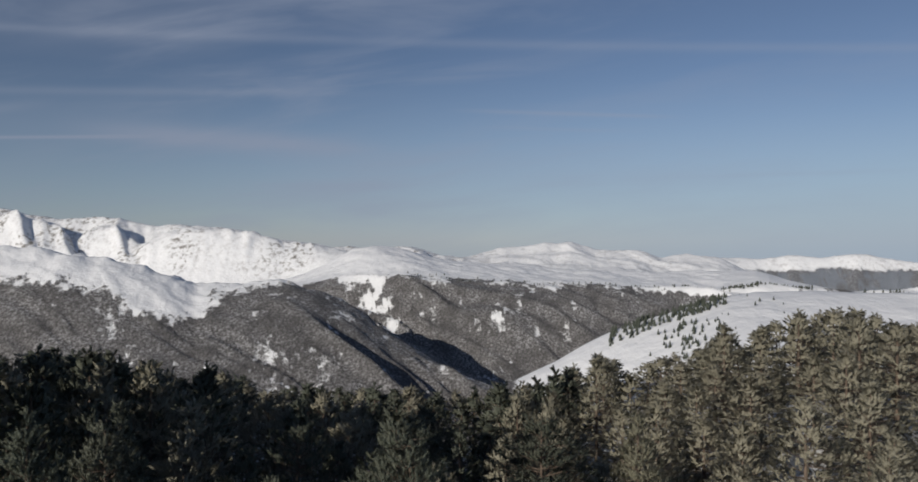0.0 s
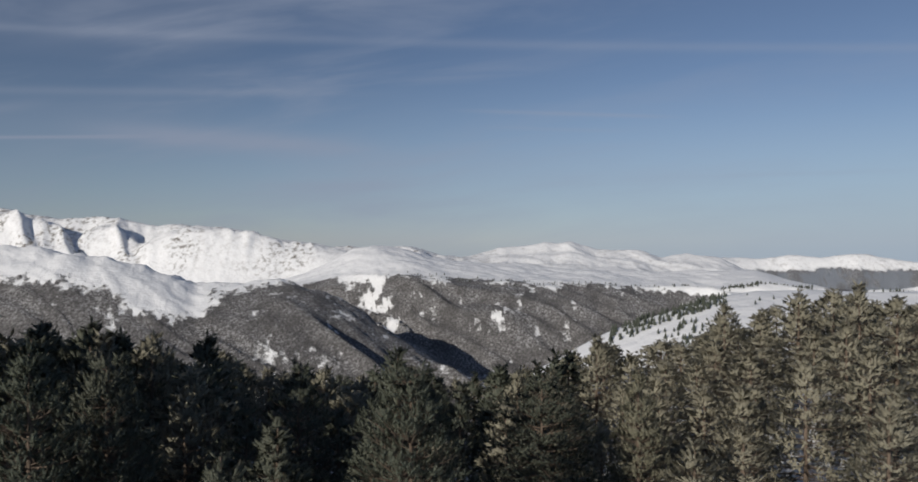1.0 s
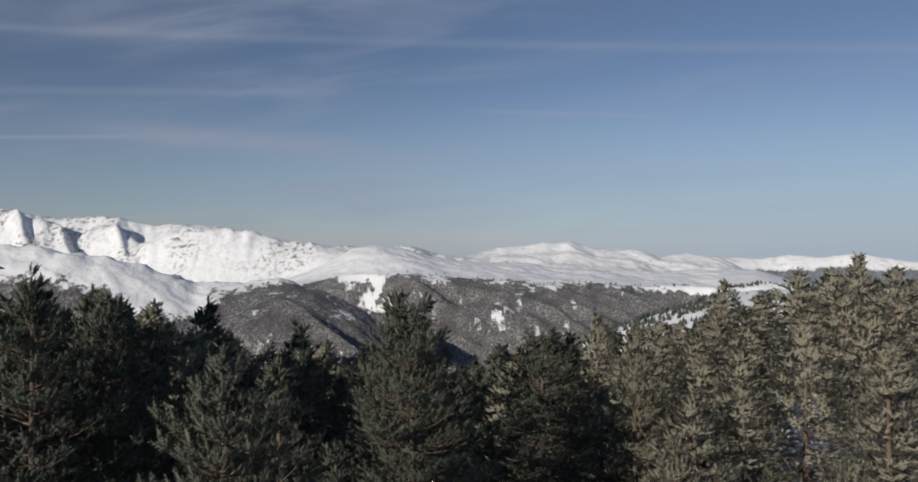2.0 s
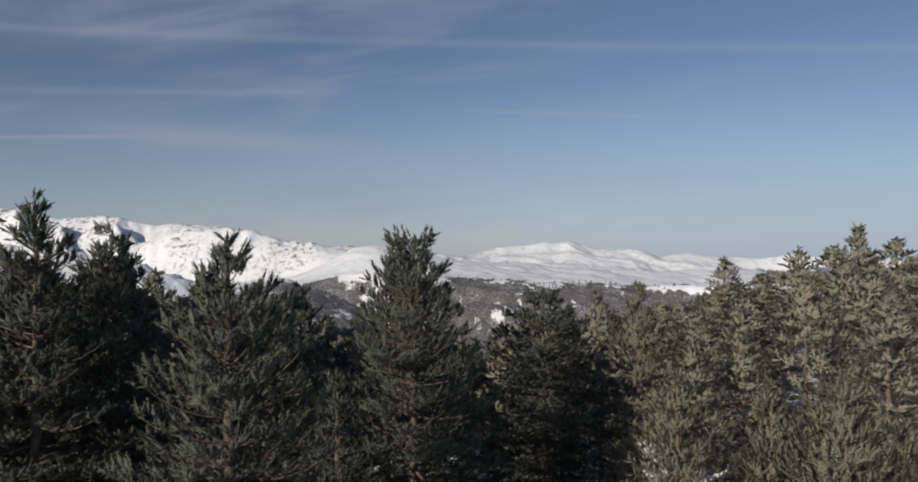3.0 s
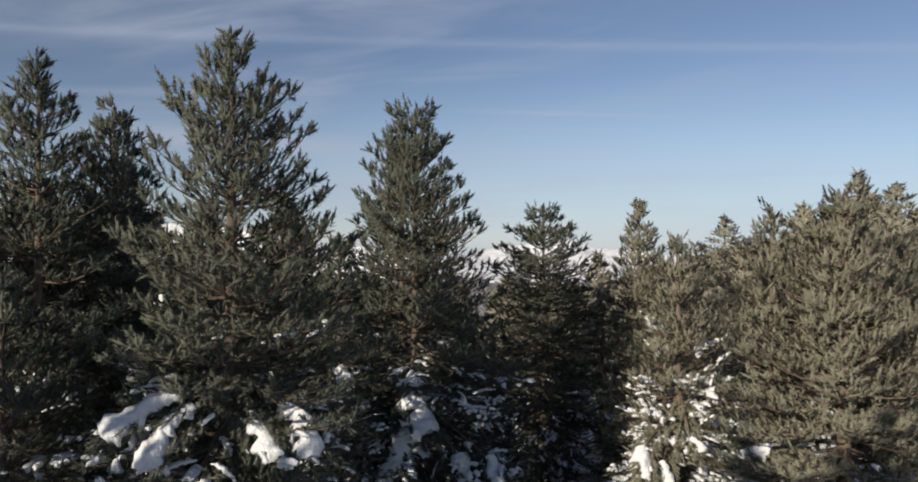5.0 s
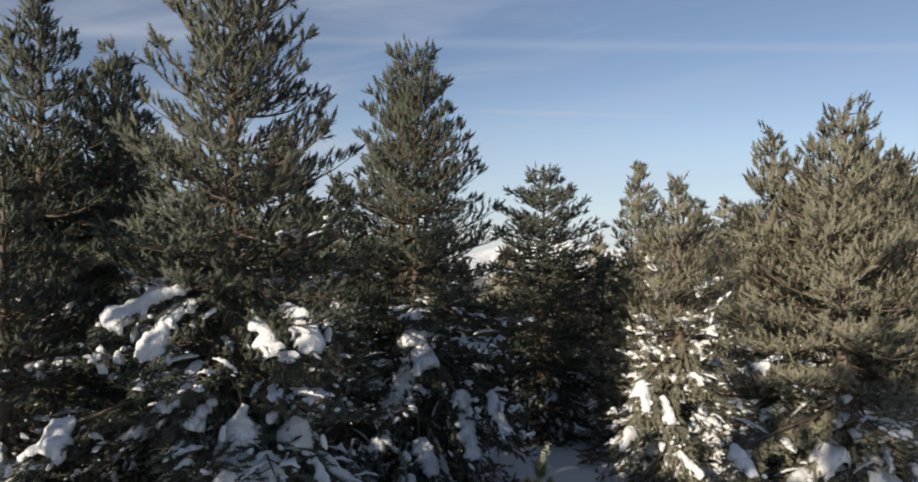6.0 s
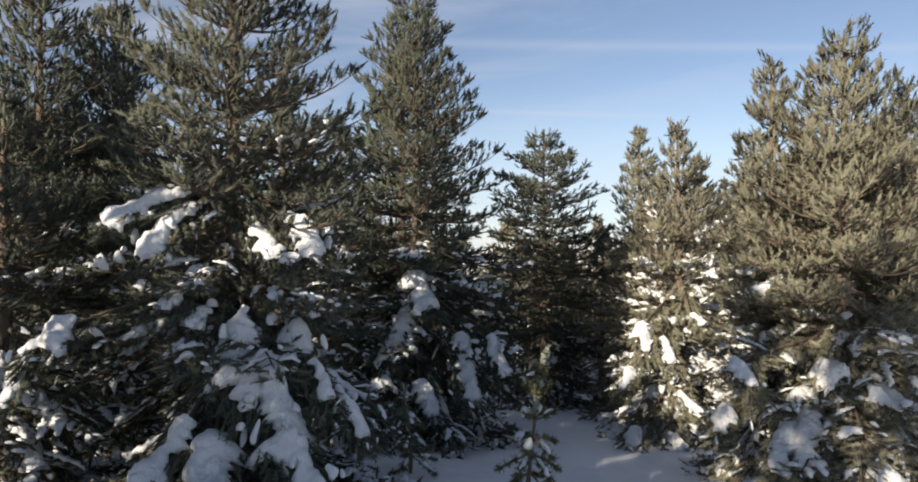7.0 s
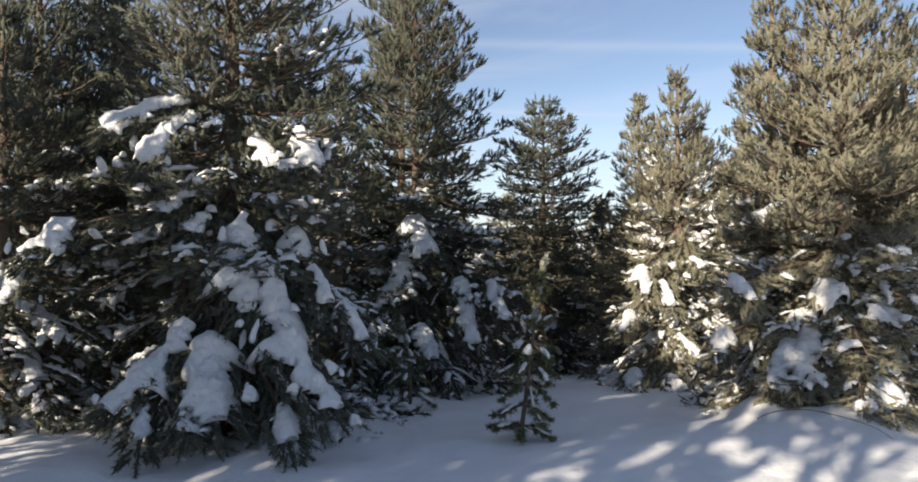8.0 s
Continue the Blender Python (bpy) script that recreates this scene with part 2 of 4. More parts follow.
PEAKS = ((-0.8, 0.058), (-0.65, 0.044), (-0.60, 0.034), (-0.567, 0.030), (-0.509, 0.034), (-0.459, 0.026), (-0.426, 0.019), (-0.40, 0.024),
         (-0.318, 0.018), (-0.285, 0.007), (-0.235, -0.001), (-0.186, -0.007), (-0.119, -0.012), (-0.07, -0.009), (-0.03, -0.020), (0.0, -0.024), (0.013, -0.022),
         (0.055, -0.010), (0.096, -0.007), (0.121, -0.001), (0.138, -0.005), (0.158, 0.0), (0.196, -0.011), (0.254, -0.013), (0.287, -0.024), (0.32, -0.018),
         (0.37, -0.024), (0.41, -0.045), (0.45, -0.072), (0.8, -0.085))
DOME = ((-0.8, -0.062), (-0.51, -0.060), (-0.478, -0.036), (-0.44, -0.010), (-0.41, 0.006), (-0.38, 0.014), (-0.33, 0.013), (-0.285, 0.006),
        (-0.235, -0.002), (-0.186, -0.009), (-0.12, -0.022), (-0.05, -0.045), (0.1, -0.06), (0.8, -0.09))
FAR = ((-0.8, -0.05), (0.2, -0.05), (0.345, -0.026), (0.386, -0.023), (0.427, -0.026), (0.469, -0.020), (0.51, -0.023),
       (0.568, -0.018), (0.61, -0.025), (0.65, -0.030), (0.8, -0.02))
EYE_Z = 13.36


def crest(table, u, depth):
    t = np.array(table)
    fine = np.linspace(-0.8, 0.8, 1601)
    line = np.interp(fine, t[:, 0], t[:, 1])
    kernel = np.hanning(23)
    line = np.convolve(np.pad(line, 11, mode="edge"), kernel / kernel.sum(), "valid")
    return EYE_Z + depth * np.interp(np.clip(u, -0.8, 0.8), fine, line)


def land_height(u, y):
    """The height of the far land at depth y ahead and bearing tangent u."""
    hill, shoulder, edge = crest(HILL, u, 1100), crest(SHOULDER, u, 2100), crest(EDGE, u, 2850)
    plateau, peaks, far = crest(PLATEAU, u, 3350), crest(PEAKS, u, 4150), crest(FAR, u, 4700)
    dome = crest(DOME, u, 3800)
    low = np.minimum(plateau, peaks) - 45
    west = smooth(-u, 0.02, 0.12)
    standing = smooth(dome - low - 0.5 * (peaks - low), -30, 30)
    zero = np.zeros_like(u)
    rightness = smooth(u, 0.1, 0.36)
    nodes = [
        (120, np.full_like(u, -30.0)),
        (640, -290 * (1 - rightness) + (hill - 100) * rightness),
        (1100, hill),
        (1500, np.minimum(hill - 40, -395 + 120 * smooth(u, -0.2, -0.65))),
        (2100, shoulder),
        (2420, np.minimum(shoulder - 25, -470 + 330 * smooth(u, -0.25, -0.5))),
        (2850, edge), (3350, plateau), (3520, low + 15), (3800, np.maximum(dome, low + 0.40 * (peaks - low)) * west + (low + 0.2 * (peaks - low)) * (1 - west)),
        (3960, (standing * (dome - 30) + (1 - standing) * (low + 0.68 * (peaks - low))) * west + (low + 0.55 * (peaks - low)) * (1 - west)), (4150, peaks),
        (4400, np.minimum(peaks, far) - 110), (4700, far), (4960, far - 160),
    ]
    z = zero + nodes[0][1]
    for (y0, z0), (y1, z1) in zip(nodes, nodes[1:]):
        t = np.clip((y - y0) / (y1 - y0), 0, 1)
        t = t * t * (3 - 2 * t) * 0.6 + t * 0.4
        z = np.where(y >= y0, z0 + (z1 - z0) * t, z)

    def band(lo, hi):
        return np.clip(smooth(y, lo, lo + (hi - lo) * 0.45) * (1 - smooth(y, lo + (hi - lo) * 0.55, hi)), 0, 1)

    x = u * y
    wob = 0.35 * fbm(x / 420, y / 420, 3, 41)
    # Spurs and gullies run down the valley sides, slanting to the right.
    across = u * 11 + y * 0.0085
    calm = 1 - 0.80 * smooth(-u, 0.12, 0.30)
    z = z + band(1480, 2120) * 34 * calm * ridged(across * 0.55 + wob, y * 0.0012, 3, 3, 0.45)
    z = z + band(2400, 2960) * 50 * ridged(across * 0.62 + 0.7 + wob, y * 0.0010, 3, 11, 0.42)
    small = ridged(across * 2.2 + 1.5 * wob, y * 0.004, 2, 29, 0.5)
    z = z + (band(1450, 2080) * 11 * (0.4 + 0.6 * calm) + band(2400, 2840) * 15) * small
    z = z + band(1950, 2600) * 15 * fbm(x / 75, y / 75, 4, 91, 0.6)
    z = z + band(2800, 3500) * 7 * fbm(x / 200, y / 160, 3, 23)
    left = 1 - smooth(u, -0.25, 0.0)
    z = z + band(3560, 4240) * (18 + 10 * left + 14 * smooth(-u, 0.40, 0.47)) * ridged(x / 520 + y / 560 + 1.4 * wob, y / 600 + 1.2 * wob, 4, 7, 0.45)
    # sharp spurs under the western crest, steep on the side turned from the sun
    for u0, u1, high, gentle, steep in ((-0.640, -0.610, 95, 300, 70), (-0.585, -0.540, 120, 330, 75), (-0.500, -0.462, 70, 200, 55)):
        dx = x - (u0 + (u1 - u0) * (4150 - y) / 500) * y + 70 * wob
        z = z + high * np.clip(np.where(dx < 0, 1 + dx / gentle, 1 - dx / steep), 0, 1) * band(3560, 4240) * (1 - smooth(y, 3880, 4080))
    z = z + band(3600, 4160) * 5 * left * ridged(x / 95 + y / 160 + wob, y / 210, 3, 37, 0.5)
    z = z + smooth(y, 3560, 3760) * (1 + 0.8 * left) * fbm(x / 45, y / 60, 4, 53, 0.6)
    z = z + band(4380, 4720) * 20 * ridged(u * 14 + wob, y * 0.004, 3, 19, 0.5)
    z = z + smooth(y, 1200, 1800) * 3.0 * fbm(x / 70, y / 70, 4, 51)
    z = z + smooth(y, 300, 900) * 2.5 * fbm(x / 160, y / 160, 3, 52)
    return z


def build_land():
    """One round sheet: fine ahead, coarser beside and behind, out to the farthest range."""
    fine = np.arctan(np.arange(-0.70, 0.7001, 0.0026))
    coarse = np.linspace(fine[-1], 2 * np.pi + fine[0], 150)[1:-1]
    bearing = np.concatenate([fine, coarse])
    rows = np.concatenate([np.geomspace(1.0, 60, 105), np.geomspace(63, 1040, 44), np.linspace(1060, 1500, 34),
                           np.linspace(1510, 3400, 160), np.linspace(3415, 4960, 84)])
    b, d = np.meshgrid(bearing, rows)
    ahead = b <= fine[-1] + 1e-9
    reach = np.where(ahead, d / np.maximum(np.cos(b), 0.1), d / math.cos(fine[-1]))
    reach = np.where(ahead, reach, np.minimum(reach, 4700))
    x, y = reach * np.sin(b), reach * np.cos(b)
    near = near_ground(x, y)
    u = np.where(ahead, np.tan(np.clip(b, fine[0], fine[-1])), 0)
    round_share = np.clip((b - fine[-1]) / (2 * np.pi + fine[0] - fine[-1]), 0, 1)
    round_share = round_share * round_share * (3 - 2 * round_share)
    deep = land_height(u, d)
    right, left = land_height(np.full_like(d, 0.70), d), land_height(np.full_like(d, -0.70), d)
    deep = np.where(ahead, deep, right * (1 - round_share) + left * round_share)
    k = smooth(d, 82, 150)
    z = near * (1 - k) + deep * k
    n, m = b.shape
    all_v = np.stack([x, y, z], -1).reshape(-1, 3)
    all_v = np.concatenate([all_v, [[0, 0, float(near_ground(0, 0))]]])
    i = np.arange(n * m).reshape(n, m)
    j = np.roll(i, -1, axis=1)
    quads = np.stack([i[:-1], i[1:], j[1:], j[:-1]], -1).reshape(-1, 4)[:, ::-1]
    fan = np.stack([np.full(m, n * m), i[0], j[0]], -1)[:, ::-1]
    faces = quads.tolist() + fan.tolist()
    mesh = bpy.data.meshes.new("ground")
    mesh.from_pydata(all_v.tolist(), [], faces)
    mesh.polygons.foreach_set("use_smooth", [True] * len(mesh.polygons))
    ax, ay, az = all_v.T
    au = np.where(ay > 1, ax / np.maximum(ay, 1), 9.0)
    rough_edge = fbm(ax / 170, ay / 200, 6, 61, 0.68)
    valley_line = np.interp(au, (-0.7, -0.5, -0.46, -0.36, -0.32, -0.2), (-95, -105, -185, -190, -150, -112)) + 26 * rough_edge
    edge_line = crest(EDGE, au, 2850) - 6 + 20 * rough_edge
    woods = smooth(valley_line - az, -42, 26) * smooth(ay, 1170, 1230) * (1 - smooth(ay, 2250, 2300))
    woods = np.maximum(woods, smooth(edge_line - az, -30, 16) * smooth(ay, 2250, 2300) * (1 - smooth(ay, 2880, 2960)))
    woods = np.maximum(woods, smooth(-180 + 10 * rough_edge - az, -10, 10) * smooth(ay, 4250, 4350) * smooth(au, 0.38, 0.45))
    woods = woods * (1 - 0.48 * smooth(fbm(ax / 55, ay / 90, 5, 71, 0.65), 0.10, 0.9))
    # open stony slopes, white with snow, among the woods
    stony = smooth(fbm(ax / 34, ay / 34, 4, 83, 0.65), -0.25, 0.30)
    for px, py, rx, ry in ((-326, 2720, 75, 90), (-250, 2600, 60, 60), (-400, 1640, 60, 40), (-500, 1600, 60, 40), (150, 2640, 60, 70)):
        woods = woods * (1 - 0.85 * np.exp(-((ax - px) / rx) ** 2 - ((ay - py) / ry) ** 2) * stony)
    woods = np.maximum(woods, smooth(ay, 95, 130) * (1 - smooth(ay, 1150, 1250)) * (1 - smooth(au, 0.06, 0.10)))
    # where far woods on the right get the painted haze tint
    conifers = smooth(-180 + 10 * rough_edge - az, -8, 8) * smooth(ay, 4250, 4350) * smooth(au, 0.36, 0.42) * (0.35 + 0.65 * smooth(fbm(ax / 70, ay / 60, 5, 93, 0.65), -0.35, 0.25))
    far = smooth(ay, 85, 160)
    rock = smooth(ay, 3500, 3700) * (0.25 + 0.75 * smooth(fbm(ax / 160, ay / 220, 4, 77), -0.30, 0.40)) * (1 - 0.7 * smooth(au, -0.10, 0.10))
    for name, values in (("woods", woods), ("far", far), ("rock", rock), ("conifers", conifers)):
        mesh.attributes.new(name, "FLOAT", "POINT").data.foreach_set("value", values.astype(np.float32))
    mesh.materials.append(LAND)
    mesh.validate()
    return tagged(new("ground", mesh), "snow-covered slope, wooded valley and white mountains", "ground", kind="structure")


build_land()


# ---- pines ----
def link_mesh(name, v, f, material, parent=None, label="", tone=None, flat=True, normals=None):
    mesh = bpy.data.meshes.new(name)
    v = np.asarray(v, np.float32)
    f = np.asarray(f, np.int32)
    k = f.shape[1]
    mesh.vertices.add(len(v))
    mesh.vertices.foreach_set("co", v.ravel())
    mesh.loops.add(f.size)
    mesh.loops.foreach_set("vertex_index", f.ravel())
    mesh.polygons.add(len(f))
    mesh.polygons.foreach_set("loop_start", np.arange(0, f.size, k, dtype=np.int32))
    mesh.polygons.foreach_set("use_smooth", np.full(len(f), not flat))
    if tone is not None:
        mesh.attributes.new("tone", "FLOAT", "POINT").data.foreach_set("value", np.asarray(tone, np.float32))
    mesh.materials.append(material)
    mesh.update(calc_edges=True)
    if normals is not None:
        mesh.normals_split_custom_set_from_vertices(np.asarray(normals, np.float32))
    ob = new(name, mesh)
    ob.parent = parent
    if label:
        tagged(ob, label)
    return ob


def unit(v):
    return v / np.maximum(np.linalg.norm(v, axis=-1, keepdims=True), 1e-9)


def tube(points, radii, sides=6):
    """A tapered tube along points: vertices and quads."""
    points, radii = np.asarray(points, float), np.asarray(radii, float)
    d = unit(np.gradient(points, axis=0))
    side = unit(np.cross(d, np.array([0.31, 0.17, 0.93]) + 0 * d))
    up = np.cross(side, d)
    a = np.linspace(0, 2 * np.pi, sides, endpoint=False)
    v = points[:, None] + radii[:, None, None] * (np.cos(a)[None, :, None] * side[:, None] + np.sin(a)[None, :, None] * up[:, None])
    n = len(points)
    i = np.arange(n * sides).reshape(n, sides)
    j = np.roll(i, -1, axis=1)
    f = np.stack([i[:-1], j[:-1], j[1:], i[1:]], -1).reshape(-1, 4)
    return v.reshape(-1, 3), f


def join(parts):
    vs, fs, n = [], [], 0
    for v, f in parts:
        vs.append(v)
        fs.append(np.asarray(f) + n)
        n += len(v)
    return np.concatenate(vs), np.concatenate(fs)


def shoots(places, ways, lengths, count, size, width, rng, tones, core=0.0, round_crown=0.8, depth=0.30):
    """Bottle-brush shoots: needles round each shoot's axis, leaning forward towards its blunt tip, on a thick core. Triangles."""
    n = len(places)
    ways = unit(ways)
    ref = unit(np.cross(ways, rng.normal(size=(n, 3))))
    other = np.cross(ways, ref)
    a = rng.uniform(0, 2 * np.pi, (n, count))
    s = rng.uniform(0.0, 1.0, (n, count))
    out = np.cos(a)[..., None] * ref[:, None] + np.sin(a)[..., None] * other[:, None]
    lean = (rng.uniform(0.25, 0.95, (n, count)) + 0.9 * s ** 6)[..., None]
    d = unit(out + ways[:, None] * lean)
    base = places[:, None] + ways[:, None] * (s * lengths[:, None])[..., None]
    size = size * (rng.uniform(0.7, 1.25, (n, count)) * (1 - 0.45 * s ** 2))[..., None]
    flat = unit(np.cross(d, rng.normal(size=(n, count, 3))))
    w = width * rng.uniform(0.7, 1.3, (n, count))[..., None] * 0.5
    v = np.stack([base - flat * w, base + flat * w, base + d * size], 2).reshape(-1, 3)
    f = np.arange(len(v)).reshape(-1, 3)
    tone = np.repeat(np.clip(tones[:, None] + rng.normal(0, 0.10, (n, count)), 0, 1).ravel(), 3)
    # soft shading, as of a brush: the needles take the turn of their shoot and of the crown
    crown = places * np.array([1, 1, 0.0])
    crown = unit(crown + np.array([0, 0, 0.12]))
    soft = unit(out * 0.65 + ways[:, None] * 0.20 + rng.normal(0, 0.30, out.shape) + crown[:, None] * round_crown)
    norm = np.repeat(soft.reshape(-1, 3), 3, axis=0)
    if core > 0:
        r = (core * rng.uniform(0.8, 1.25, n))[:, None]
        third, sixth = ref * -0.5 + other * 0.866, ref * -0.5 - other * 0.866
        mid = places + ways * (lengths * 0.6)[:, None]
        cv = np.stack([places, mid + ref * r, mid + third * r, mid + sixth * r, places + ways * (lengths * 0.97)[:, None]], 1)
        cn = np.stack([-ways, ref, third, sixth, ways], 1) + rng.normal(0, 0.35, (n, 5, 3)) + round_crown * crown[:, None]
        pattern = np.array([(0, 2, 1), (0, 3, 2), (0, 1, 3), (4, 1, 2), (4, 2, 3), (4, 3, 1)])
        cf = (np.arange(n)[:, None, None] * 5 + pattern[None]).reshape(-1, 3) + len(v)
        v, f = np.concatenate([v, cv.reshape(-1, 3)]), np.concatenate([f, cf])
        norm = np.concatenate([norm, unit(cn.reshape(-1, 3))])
        # depth darkens the core: shade within the brush painted into its tone
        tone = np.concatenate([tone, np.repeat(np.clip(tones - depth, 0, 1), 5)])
    side = np.cross(v[f[:, 1]] - v[f[:, 0]], v[f[:, 2]] - v[f[:, 0]])
    wrong = np.einsum("ij,ij->i", side, norm[f].sum(1)) < 0
    f[wrong] = f[wrong][:, ::-1]
    return v, f, tone, norm


def ball(level):
    bm = bmesh.new()
    bmesh.ops.create_icosphere(bm, subdivisions=level, radius=1.0)
    v = np.array([p.co for p in bm.verts])
    f = np.array([[q.index for q in p.verts] for p in bm.faces])
    bm.free()
    return v, f


BALLS = {1: ball(1), 2: ball(2), 3: ball(3)}


def snow_lump(place, way, long, wide, high, rng, level=2):
    """A pillow of snow lying along a branch, flat beneath and lumpy above."""
    v, f = BALLS[level]
    p = v.copy()
    bumps = 1 + 0.22 * np.sin(p @ rng.normal(0, 2.6, 3) + rng.uniform(0, 6)) + 0.16 * np.sin(p @ rng.normal(0, 5, 3) + rng.uniform(0, 6))
    p = p * bumps[:, None]
    p[:, 2] = np.where(p[:, 2] < 0, p[:, 2] * 0.45, p[:, 2])
    way = unit(np.asarray(way, float))
    side = unit(np.cross(way, [0, 0, 1.0]) + 1e-6)
    up = np.cross(side, way)
    q = place + p[:, :1] * way * long + p[:, 1:2] * side * wide + p[:, 2:] * up * high
    q[:, 2] -= 0.25 * long * (p[:, 0] ** 2) * 0.5
    return q, f


def snow_ribbon(path, radius, rng, sides=5):
    """A small lumpy roll of snow along a twig."""
    path = np.asarray(path, float)
    run = np.concatenate([[0], np.cumsum(np.linalg.norm(np.diff(path, axis=0), axis=1))])
    n = max(4, int(run[-1] / (radius * 0.75)) + 2)
    t = np.linspace(0, 1, n)
    c = np.column_stack([np.interp(t * run[-1], run, path[:, k]) for k in range(3)])
    fat = np.sqrt(np.clip(np.sin(np.pi * np.clip(t * 0.96 + 0.02, 0, 1)), 0.02, 1))
    r = radius * fat * rng.uniform(0.6, 1.4, n)
    d = unit(np.gradient(c, axis=0))
    side = unit(np.cross(d, [0, 0, 1.0]) + 1e-6)
    up = np.cross(side, d)
    c = c + up * (r * 0.4)[:, None] + side * (rng.normal(0, 0.3, n) * r)[:, None]
    a = np.linspace(0, 2 * np.pi, sides, endpoint=False) + rng.uniform(0, 6)
    wob = 1 + rng.normal(0, 0.18, (n, sides))
    wide, tall = np.cos(a)[None] * wob * 1.2, np.where(np.sin(a) > 0, 0.75, 0.5)[None] * np.sin(a)[None] * wob
    v = c[:, None] + r[:, None, None] * (wide[..., None] * side[:, None] + tall[..., None] * up[:, None])
    i = np.arange(n * sides).reshape(n, sides)
    j = np.roll(i, -1, axis=1)
    f = np.stack([i[:-1], j[:-1], j[1:], i[1:]], -1).reshape(-1, 4)
    f = np.concatenate([f[:, [0, 1, 2]], f[:, [0, 2, 3]]])
    return v.reshape(-1, 3), f


def curve(points, n):
    """A smooth line through a few points."""
    p = np.asarray(points, float)
    run = np.concatenate([[0], np.cumsum(np.linalg.norm(np.diff(p, axis=0), axis=1))])
    t = np.linspace(0, run[-1], n)
    line = np.column_stack([np.interp(t, run, p[:, k]) for k in range(3)])
    m = max(3, n // 4 | 1)
    kernel = np.hanning(m + 2)[1:-1]
    soft = np.column_stack([np.convolve(np.pad(line[:, k], m // 2, mode="edge"), kernel / kernel.sum(), "valid") for k in range(3)])
    soft[0], soft[-1] = line[0], line[-1]
    return soft


def snow_sheet(path, half, rng, thick=0.6, step=0.035, across=9, drape=0.9):
    """Snow lying thick along a drooping bough: domed above, ragged at both edges, sagging over its sides."""
    path = np.asarray(path, float)
    long = float(np.linalg.norm(np.diff(path, axis=0), axis=1).sum())
    n = max(7, int(long / step))
    c = curve(path, n)
    t = np.linspace(0, 1, n)
    o1, o2, o3 = rng.uniform(0, 90, 3)
    where = t * long
    body = np.clip(np.sin(np.pi * (0.03 + 0.94 * t)), 0, 1) ** 0.30 * (1 + 0.38 * noise2(where / 0.26 + o1, 0 * t, 3))
    left = half * body * (1.15 + 0.60 * noise2(where / 0.16 + o2, 0 * t, 5) + 0.35 * noise2(where / 0.055 + o1, 0 * t, 6))
    right = half * body * (1.15 + 0.60 * noise2(where / 0.16 + o3, 0 * t, 7) + 0.35 * noise2(where / 0.055 + o2, 0 * t, 8))
    d = unit(np.gradient(c, axis=0))
    side = unit(np.cross(d, [0, 0, 1.0]) + 1e-4)
    up = unit(np.cross(side, d) + np.array([0, 0, 0.35]))
    s = np.linspace(-1, 1, across)
    s = np.sign(s) * np.abs(s) ** 0.8
    ring_s = np.concatenate([s, s[-2:0:-1]])
    upper = np.concatenate([np.ones(across), np.zeros(across - 2)])[None]
    reach = np.where(ring_s[None] < 0, left[:, None], right[:, None]) * ring_s[None]
    dome = np.sqrt(np.clip(1 - np.abs(ring_s) ** 2.4, 0, 1))[None] * body[:, None] * half * thick
    lumps = 0.42 * fbm(where[:, None] / 0.17 + o1, reach / 0.15 + o2, 3, 11, 0.55)
    high = np.where(upper > 0, dome * (0.95 + lumps), -0.30 * dome) - drape * reach ** 2 / max(half, 0.05) * 0.5
    v = c[:, None] + reach[..., None] * side[:, None] + high[..., None] * up[:, None]
    k = v.shape[1]
    i = np.arange(n * k).reshape(n, k)
    j = np.roll(i, -1, axis=1)
    f = np.stack([i[:-1], i[1:], j[1:], j[:-1]], -1).reshape(-1, 4)
    return v.reshape(-1, 3), np.concatenate([f[:, [0, 1, 2]], f[:, [0, 2, 3]]])


def shape_at(profile, h):
    t = np.array(profile)
    return np.interp(h, t[:, 0], t[:, 1])


def along(pts, s, share):
    return np.array([np.interp(share, s, pts[:, k]) for k in range(3)])


